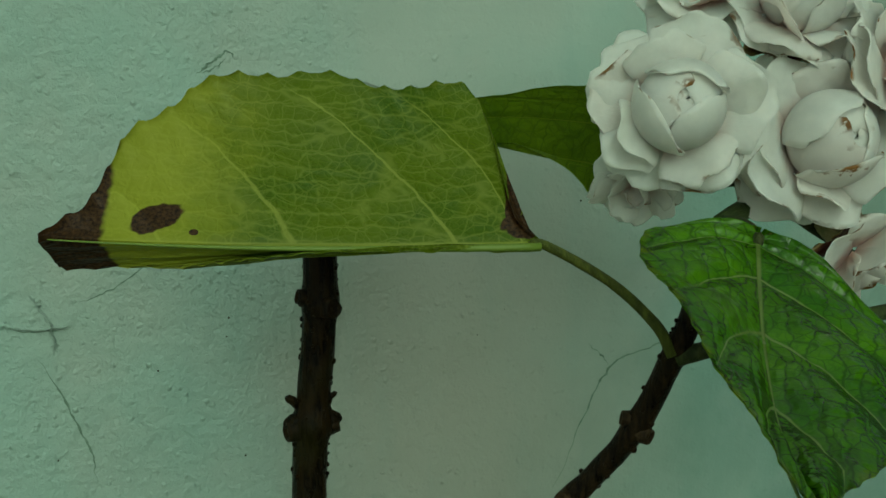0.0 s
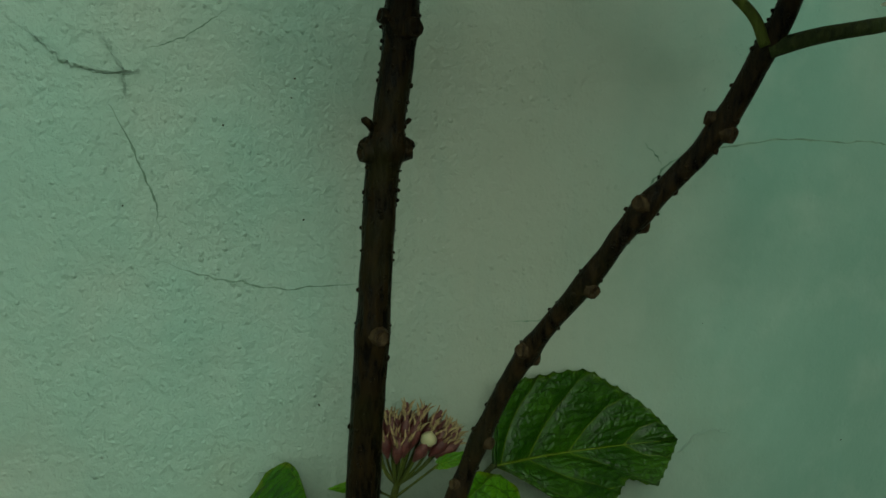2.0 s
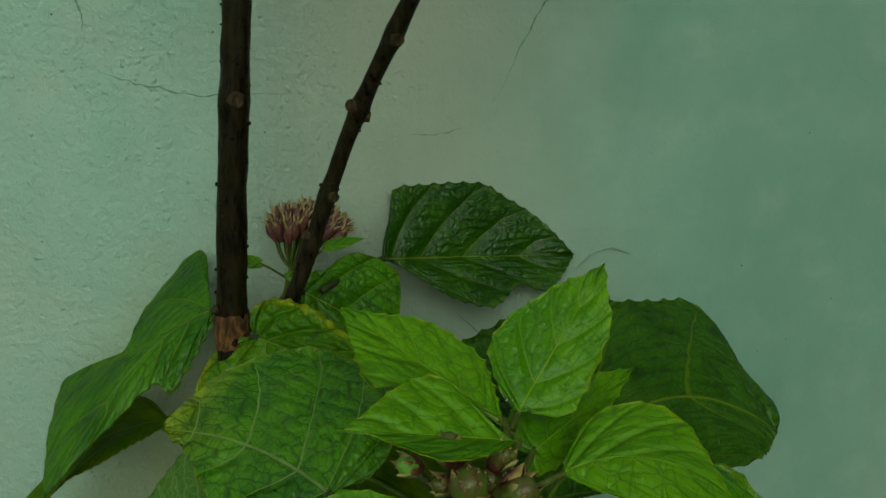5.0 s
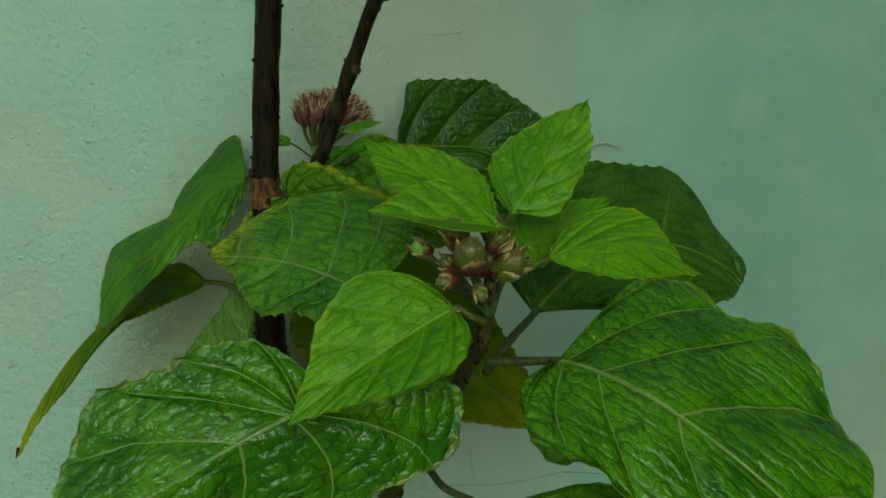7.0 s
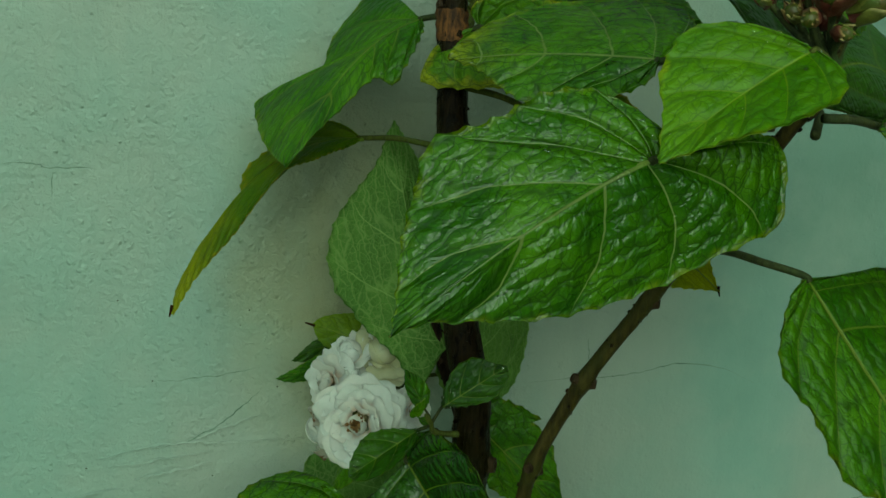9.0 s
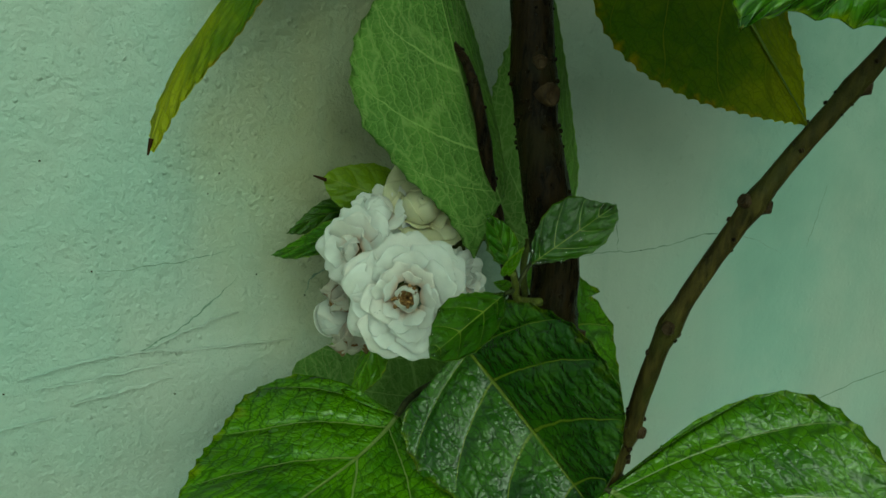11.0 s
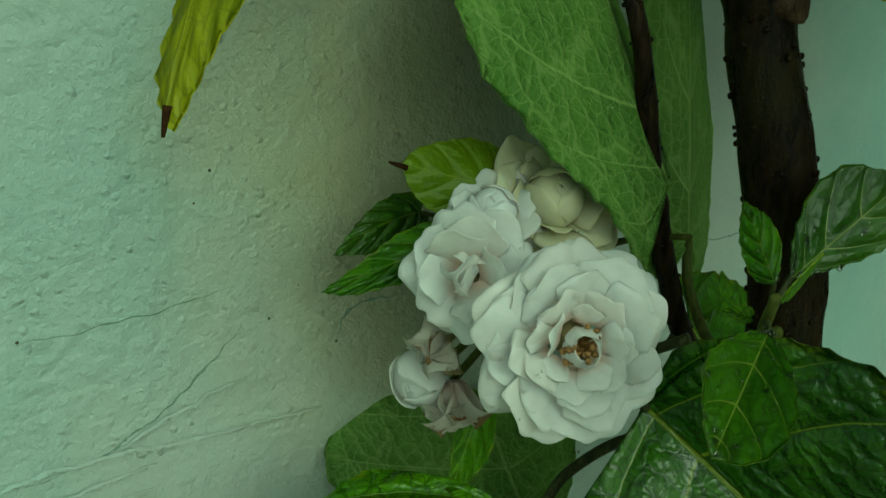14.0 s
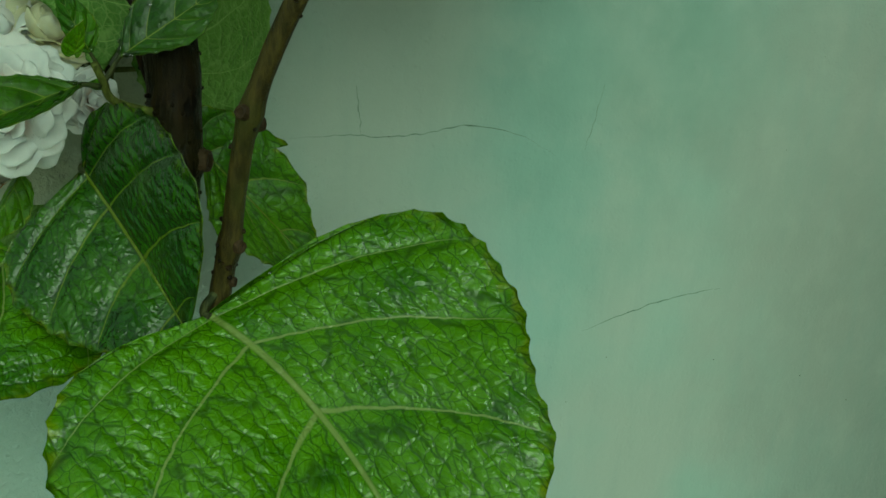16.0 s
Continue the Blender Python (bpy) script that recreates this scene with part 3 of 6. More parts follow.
for i in range(46):
    x, z = rnd.uniform(-0.3, 0.5), rnd.uniform(0.62, 1.3)
    blob(bm, (x, 0, z), (0, -1, 0), rnd.uniform(0.0002, 0.0005), 0.4, 6, 4, 0.5)
for x, z, r in ((-0.0171, 1.1336, 0.0005), (-0.1654, 0.8510, 0.0005), (-0.0776, 0.7965, 0.0005), (-0.1153, 0.7416, 0.0005), (-0.1855, 0.7508, 0.0005), (-0.0938, 0.8441, 0.0005), (-0.1480, 0.8029, 0.0005), (-0.0547, 0.7845, 0.0005), (0.1423, 1.2377, 0.0005), (0.1365, 0.7948, 0.0005), (0.4695, 0.6279, 0.0005), (0.5237, 0.6027, 0.0005), (-0.0102, 1.0467, 0.0005), (-0.0105, 1.0472, 0.0005)):
    blob(bm, (x, 0, z), (0, -1, 0), r, 0.5, 7, 5, 0.4)
specks = part("dirt_speck", bm, M_DOT)
tagged(specks, kind="stuff")
adopt(wall, specks)

# ---- the plants ----
shrub = root("flowering_shrub", (0.012, -0.120, 0.0), "flowering shrub with dark wet stem and white double blossoms", "shrub")
shoot = root("young_shrub", (0.030, -0.150, 0.0), "slender leafy young shrub with clustered brown buds beside the woody stem", "shrub")


def stem(name, points, radii, mat, owner, seg=16, steps=10, rough=0.10, lenticels=0, label="", nodes=(), wart=None):
    path = smooth_path(points, steps)
    total = len(path) - 1

    def radius(f):
        x = f * (len(radii) - 1)
        i = min(int(x), len(radii) - 2)
        r = radii[i] + (radii[i + 1] - radii[i]) * (x - i)
        z = path[round(f * total)].z
        for nz, grow in nodes:
            r *= 1 + grow * math.exp(-((z - nz) / 0.0042) ** 2)
        return r
    bm = bmesh.new()
    tube(bm, path, radius, seg, rough, len(name) * 3.7)
    ob = part(name, bm, mat, label=label)
    adopt(owner, ob)
    if lenticels:
        bm = bmesh.new()
        for i in range(lenticels):
            f = rnd.random()
            k = min(int(f * total), total - 1)
            d = (path[k + 1] - path[k]).normalized()
            side = d.orthogonal().normalized()
            side.rotate(Matrix.Rotation(rnd.uniform(0, 6.283), 3, d))
            blob(bm, path[k] + side * radius(k / total) * 1.0, side, rnd.uniform(0.0004, 0.0011), 0.9, 6, 4, 0.4)
        warts = part("lenticel", bm, wart or M_BARK_BROWN)
        tagged(warts, kind="stuff")
        warts.parent = ob
    return ob, path, radius


def scar(path, radius, z, side, size, parent, mat=M_SCAR):
    """A round leaf scar with a raised rim that stands off the stem."""
    k = min(range(len(path)), key=lambda i: abs(path[i].z - z))
    side = Vector(side).normalized()
    at = path[k] + side * radius(k / (len(path) - 1)) * 0.95
    q = side.to_track_quat('Z', 'Y').to_matrix()
    bm = bmesh.new()
    size *= 0.74
    prof = ((1.35, -0.6), (1.08, 0.35), (0.98, 0.85), (0.74, 0.82), (0.52, 0.50), (0.2, 0.62), (0.0, 0.66))
    rings = []
    for r, h in prof[:-1]:
        rings.append([bm.verts.new(at + q @ Vector((math.cos(a) * r * size * (1 + 0.12 * math.sin(3 * a + z * 90)), math.sin(a) * r * size * 1.1, h * size))) for a in [2 * math.pi * j / 10 for j in range(10)]])
    tip = bm.verts.new(at + q @ Vector((0, 0, prof[-1][1] * size)))
    for a, b in zip(rings, rings[1:]):
        for j in range(10):
            bm.faces.new((a[j], a[(j + 1) % 10], b[(j + 1) % 10], b[j]))
    for j in range(10):
        bm.faces.new((rings[-1][j], rings[-1][(j + 1) % 10], tip))
    ob = part("leaf_scar", bm, mat, label="round corky leaf scar")
    ob.parent = parent
    return ob


MAIN = [(0.012, -0.120, -0.02), (0.006, -0.120, 0.35), (0.005, -0.120, 0.70), (0.0085, -0.119, 0.785), (0.0091, -0.117, 0.830), (0.0036, -0.113, 0.862), (0.0004, -0.107, 0.892), (-0.0022, -0.099, 0.95),
        (-0.0030, -0.094, 0.985), (-0.0034, -0.089, 1.015), (-0.0018, -0.087, 1.060), (0.0006, -0.087, 1.105), (0.0028, -0.085, 1.145), (0.0052, -0.084, 1.172), (0.0095, -0.085, 1.210), (0.0110, -0.086, 1.238), (0.0112, -0.087, 1.246)]
main, main_path, main_r = stem("main_stem", MAIN, [0.0105, 0.0100, 0.0096, 0.0094, 0.0090, 0.0086, 0.0078, 0.0074, 0.0072, 0.0066, 0.0063, 0.0061, 0.0060, 0.0060, 0.0058, 0.0056, 0.0052],
                               M_BARK, shrub, 20, 14, 0.10, 560, "thick dark wet woody stem dotted with lenticels", ((1.171, 0.25), (1.214, 0.2), (1.104, 0.12), (0.897, 0.15), (0.800, 0.18)), M_BARK)
for z, side, size in ((1.170, (-1, -0.35, 0), 0.0042), (1.170, (1, -0.1, 0.1), 0.0040), (1.212, (0.45, -1, 0), 0.0042), (1.214, (-0.9, -0.3, 0.2), 0.0032), (1.1035, (0.25, -1, 0), 0.0038),
                      (0.893, (0.15, -1, 0), 0.0048), (0.905, (-0.2, -1, 0), 0.003), (0.800, (0.9, -0.6, 0), 0.0045), (1.0150, (-1, -0.2, 0.2), 0.0024)):
    scar(main_path, main_r, z, side, size, main, M_BARK_BROWN if z > 1.16 else M_SCAR)
for way, z in ((-1, 1.1715), (1, 1.1725)):
    k = min(range(len(main_path)), key=lambda i: abs(main_path[i].z - z))
    out = Vector((way * 0.88, -0.15, 0))
    bm = bmesh.new()
    tube(bm, [main_path[k] + out * f + Vector((0, 0, h)) for f, h in ((0.004, -0.0005), (0.0068, 0.0), (0.0088, 0.0004), (0.0106, 0.0003), (0.0116, 0.0002))], lambda f: 0.0046 * (1 - f) ** 0.8 + 0.0003, 10, 0.25, z)
    tube(bm, [main_path[k] + out * f + Vector((0, 0, h)) for f, h in ((0.0050, 0.0055), (0.0072, 0.0080), (0.0090, 0.0090), (0.0094, 0.0098))], lambda f: 0.0016 - 0.0006 * f, 8, 0.35, z)
    stub = part("leaf_stub", bm, M_BARK, label="broken pointed leaf stub")
    stub.parent = main
# a dry ragged sheath round the stem
bm = bmesh.new()
rows = []
for i in range(7):
    z = 1.000 + 0.0024 * i
    k = min(range(len(main_path)), key=lambda j: abs(main_path[j].z - z))
    ring = []
    for j in range(24):
        a = 2 * math.pi * j / 24
        rr = 0.0074 * (1 + 0.05 * noise.noise(Vector((a * 2, i * 0.8, 0)))) + (0.0006 if i in (3, 5) else 0)
        dz = 0.003 * noise.noise(Vector((a * 3, 0, 4))) if i in (0, 6) else 0
        ring.append(bm.verts.new((main_path[k].x + math.cos(a) * rr, main_path[k].y + math.sin(a) * rr, z + dz)))
    rows.append(ring)
for a, b in zip(rows, rows[1:]):
    for j in range(24):
        bm.faces.new((a[j], a[(j + 1) % 24], b[(j + 1) % 24], b[j]))
sheath = part("dry_sheath", bm, M_SHEATH, label="dry flaking brown sheath round the stem")
sheath.parent = main

BRANCH = [(0.003, -0.092, 0.985), (0.014, -0.096, 1.005), (0.0243, -0.097, 1.026), (0.0380, -0.101, 1.067), (0.0500, -0.112, 1.101), (0.0638, -0.133, 1.133), (0.0736, -0.144, 1.1545), (0.0900, -0.157, 1.180), (0.0985, -0.168, 1.206),
          (0.1035, -0.172, 1.222), (0.1080, -0.176, 1.242)]
side_branch, branch_path, branch_r = stem("side_branch", BRANCH, [0.0040, 0.0038, 0.0036, 0.0034, 0.0033, 0.0033, 0.0034, 0.0034, 0.0034, 0.0032, 0.0030], M_BARK_BROWN, shrub, 16, 12, 0.10, 150,
                                           "slim brown side branch with ringed leaf scars", ((1.157, 0.25), (1.103, 0.25), (1.066, 0.22), (1.132, 0.2), (1.183, 0.15), (1.045, 0.2)))
for z, side, size in ((1.1575, (-0.8, -0.5, 0.2), 0.0030), (1.152, (1, 0, -0.2), 0.0030), (1.131, (0.3, -1, -0.3), 0.0030), (1.1045, (-0.8, -0.6, 0.2), 0.0029), (1.101, (1, -0.1, -0.2), 0.0026), (1.066, (0.6, -0.8, 0), 0.0027),
                      (1.049, (-0.8, -0.5, 0.2), 0.0024), (1.183, (0.5, -0.9, -0.3), 0.0030), (1.184, (-0.7, 0.2, 0.2), 0.0026)):
    scar(branch_path, branch_r, z, side, size, side_branch)

TWIG = [(0.0150, -0.108, 0.770), (0.0180, -0.088, 0.790), (0.0145, -0.080, 0.8045), (0.0025, -0.079, 0.8397), (-0.0040, -0.079, 0.8674), (-0.0095, -0.079, 0.888), (-0.0116, -0.072, 0.900), (-0.0135, -0.058, 0.909)]
twig, twig_path, twig_r = stem("twig", TWIG, [0.0034, 0.0033, 0.0032, 0.0030, 0.0026, 0.0024, 0.0018, 0.0010], M_BARK_BROWN, shrub, 12, 10, 0.10, 60, "thin brown twig beside the thick stem", ((0.8397, 0.3), (0.868, 0.1)))
scar(twig_path, twig_r, 0.8395, (-0.6, -0.8, 0), 0.0022, twig)

SHOOT = [(0.030, -0.150, -0.02), (0.024, -0.150, 0.40), (0.0185, -0.151, 0.70), (0.0180, -0.154, 0.755), (0.0190, -0.157, 0.7725), (0.0200, -0.159, 0.7805), (0.0228, -0.170, 0.8230), (0.0358, -0.1855, 0.8666), (0.0531, -0.200, 0.9042), (0.0716, -0.226, 0.9534), (0.0773, -0.245, 0.9789),
         (0.0787, -0.250, 0.9835), (0.0800, -0.255, 0.9997), (0.0805, -0.257, 1.008)]
shoot_stem, shoot_path, shoot_r = stem("shoot_stem", SHOOT, [0.0050, 0.0046, 0.0040, 0.0036, 0.0034, 0.0033, 0.0032, 0.0031, 0.0029, 0.0027, 0.0026, 0.0024, 0.0021, 0.002], M_BARK_GREEN, shoot, 16, 12, 0.08, 130,
                                       "slender green-brown stem with ringed nodes", ((0.780, 0.25), (0.8223, 0.3), (0.8666, 0.3), (0.905, 0.2), (0.954, 0.25)))
for z, side, size in ((0.780, (0.5, -0.9, 0), 0.0025), (0.8225, (-0.75, -0.65, 0), 0.0025), (0.8205, (1, 0.1, 0), 0.0025), (0.8665, (0.9, -0.5, -0.1), 0.0025), (0.868, (-0.8, 0, 0.3), 0.0024), (0.905, (0.7, -0.6, 0), 0.0024), (0.768, (0.8, -0.6, 0), 0.002)):
    scar(shoot_path, shoot_r, z, side, size, shoot_stem)
stem("shoot_branch", [(0.0716, -0.226, 0.9534), (0.066, -0.238, 0.962), (0.055, -0.247, 0.968)], [0.0024, 0.0022, 0.0018], M_STALK_DARK, shoot, 12, 8, 0.06)

# ---- leaves ----
CORDATE = [(-0.05, 0.16), (-0.09, 0.42), (-0.03, 0.75), (0.12, 0.97), (0.30, 1.0), (0.52, 0.82), (0.74, 0.48), (0.90, 0.17)]
N_EDGE, N_ACROSS = 154, 16


def outline(knots):
    """Points along half the margin, from the base to the tip, evenly spaced, as (along, across)."""
    p = smooth_path([(0, 0, 0)] + [(a, b, 0) for a, b in knots] + [(1, 0, 0)], 12)
    d = [0.0]
    for a, b in zip(p, p[1:]):
        d.append(d[-1] + ((b.x - a.x) ** 2 + (0.5 * (b.y - a.y)) ** 2) ** 0.5)
    want = np.linspace(0, d[-1], N_EDGE + 1)
    return list(zip(np.interp(want, d, [q.x for q in p]), np.maximum(np.interp(want, d, [q.y for q in p]), 0)))


def leaf(owner, base, mid, tip, left, right, edge_left, edge_right, tone="mid", stalk=(), under=0, gloss=0, burnt=0, label="", ripple=None, drops=0, tooth_size=1.0):
    B, C, T = Vector(base), Vector(mid), Vector(tip)
    chord = T - B
    length = chord.length
    seed = Vector((base[0] * 91, base[2] * 77, tip[0] * 53))

    def rib(a):
        if a < 0:
            return B + (C - B) * 2 * a
        if a > 1:
            return T + (T - C) * 2 * (a - 1)
        return (1 - a) ** 2 * B + 2 * a * (1 - a) * C + a * a * T
    kind = "burnt" if burnt else {"mid": "wet", "dark": "darkwet", "young": "young"}.get(tone, tone) if gloss else tone
    if kind == "wet" and length < 0.07:
        kind = "small"
    amp = ripple if ripple is not None else (0.0019 if gloss else 0.0012) * min(1.0, (length / 0.09) ** 2)
    bm = bmesh.new()
    uv_v, uv_m, uv_r = bm.loops.layers.uv.new("vein"), bm.loops.layers.uv.new("metric"), bm.loops.layers.uv.new("rung")
    info = {}
    spine = None
    grids = []
    teeth = max(7, int(length / 0.0066))
    lines = [outline(edge_left), outline(edge_right)]
    share = Vector(left).length / (Vector(left).length + Vector(right).length)
    feet, far = [], 0.0
    for i in range(N_EDGE + 1):
        far = max(far, share * lines[0][i][0] + (1 - share) * lines[1][i][0])
        feet.append(float(0.03 * i / N_EDGE + 0.97 * min(far, 1.0) ** (2.8 if burnt else 2.0)))
    for sign, side, knots in ((1, Vector(left), edge_left), (-1, Vector(right), edge_right)):
        line = lines[0 if sign > 0 else 1]
        wide = side.length
        nor = chord.cross(side).normalized() * sign
        if nor.length == 0:
            nor = Vector((0, -1, 0))
        top = []
        for i, (ao, bo) in enumerate(line):
            s = i / N_EDGE
            foot = feet[i]
            spike = max(0.0, 1 - abs((s * teeth * 1.3 + 0.25 * noise.noise(seed + Vector((s * 9, 0, 0)))) % 1.0 - 0.55) * 3.0)
            tooth = -(spike ** 1.2 - 0.25) * 0.0013 * tooth_size / max(wide, 0.004) * min(1, length / 0.09) * min(1, s * 8) * (s < 0.985)
            edge_b = max(bo - tooth, 0.0)
            span = (B + chord * ao + side * edge_b - rib(foot)).length
            row = []
            for k in range(N_ACROSS + 1):
                r = k / N_ACROSS
                b = edge_b * r
                if k == 0:
                    if spine is not None and i < len(spine) and sign < 0:
                        row.append(spine[i])
                        continue
                a = foot + (ao - foot) * r
                p = rib(foot).lerp(B + chord * ao + side * edge_b, r)
                q = abs(math.sin(math.pi * VEINS * (s - VEIN_BEND * r * r))) ** 0.7
                swell = q * math.sin(math.pi * min(1, r * 1.02)) ** 0.8
                h = amp * (swell - 0.35) + amp * 0.3 * noise.noise(p * 130 + seed) * min(1, 3 * r) + amp * 2.4 * noise.noise(p * 34 + seed) * r
                h -= 0.05 * wide * edge_b * r * r * (0.6 + 0.8 * noise.noise(seed + Vector((sign, 0, 0))))
                v = bm.verts.new(p + nor * (h if k else -amp * 0.2))
                info[v] = (s, r, a * length, sign * b * wide, r * span)
                row.append(v)
            top.append(row)
        if sign > 0:
            spine = [row[0] for row in top]
        grids.append((sign, nor, top))
    # the lower skin
    lower = {}
    thick = 0.00038
    for sign, nor, top in grids:
        for row in top:
            for v in row:
                if v not in lower:
                    w = bm.verts.new(v.co - nor * thick)
                    info[w] = info[v]
                    lower[v] = w
    up_mat, low_mat = (0, 1) if under >= 0 else (0, 0)
    flip = under > 0

    def face(vs, m):
        try:
            f = bm.faces.new(vs)
        except ValueError:
            return
        f.material_index = m
        for lp in f.loops:
            s, r, x, y, run = info[lp.vert]
            lp[uv_v].uv, lp[uv_m].uv, lp[uv_r].uv = (s, r), (x, y), (s, run)
    for sign, nor, top in grids:
        for i in range(N_EDGE):
            for k in range(N_ACROSS):
                a, b, c, d = top[i][k], top[i + 1][k], top[i + 1][k + 1], top[i][k + 1]
                quad = (a, b, c, d) if sign > 0 else (d, c, b, a)
                face(quad, up_mat)
                face([lower[v] for v in reversed(quad)], low_mat)
            a, b = top[i][-1], top[i + 1][-1]
            quad = (a, b, lower[b], lower[a])
            face(quad if sign < 0 else quad[::-1], up_mat)
    spots = {v: v.co.copy() for _, _, top in grids for row in top for v in row} if drops else {}
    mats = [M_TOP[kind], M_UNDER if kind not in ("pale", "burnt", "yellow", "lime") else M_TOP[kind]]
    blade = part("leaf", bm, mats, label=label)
    # midrib and stalk
    bm = bmesh.new()
    nor0 = (grids[0][1] + grids[1][1]).normalized()
    width = 0.0010 * min(1, length / 0.09) + 0.0002
    tube(bm, [rib(a) - nor0 * (0.0004 + 0.95 * width) for a in [0.98 * j / 26 for j in range(27)]], lambda f: width * (1 - 0.85 * f), 8)
    mr = part("midrib", bm, M_RIB)
    mr.parent = blade
    if stalk:
        bm = bmesh.new()
        pts = [rib(0.02) - nor0 * 0.0004, rib(-0.01) - nor0 * 0.0005] + [Vector(q) for q in stalk]
        tube(bm, smooth_path(pts, 7), lambda f: width * (1.05 + 0.35 * f), 9, 0.06)
        st = part("leaf_stalk", bm, M_STALK if tone in ("yellow", "young", "lime", "pale") else M_STALK_DARK)
        st.parent = blade
    if drops:
        bm = bmesh.new()
        for i in range(drops):
            sign, nor, top = grids[rnd.randrange(2)]
            v = rnd.choice(rnd.choice(top[8:-8])[2:-1])
            at = spots[v]
            size = rnd.uniform(0.00035, 0.0010) * rnd.uniform(0.6, 1.0)
            blob(bm, at + nor * size * 0.2, nor, size, 0.55, 9, 7, 0.1)
        dew = part("water_drop", bm, M_WATER, label="clear water drops")
        tagged(dew, kind="stuff")
        dew.parent = blade
    adopt(owner, blade)
    return blade


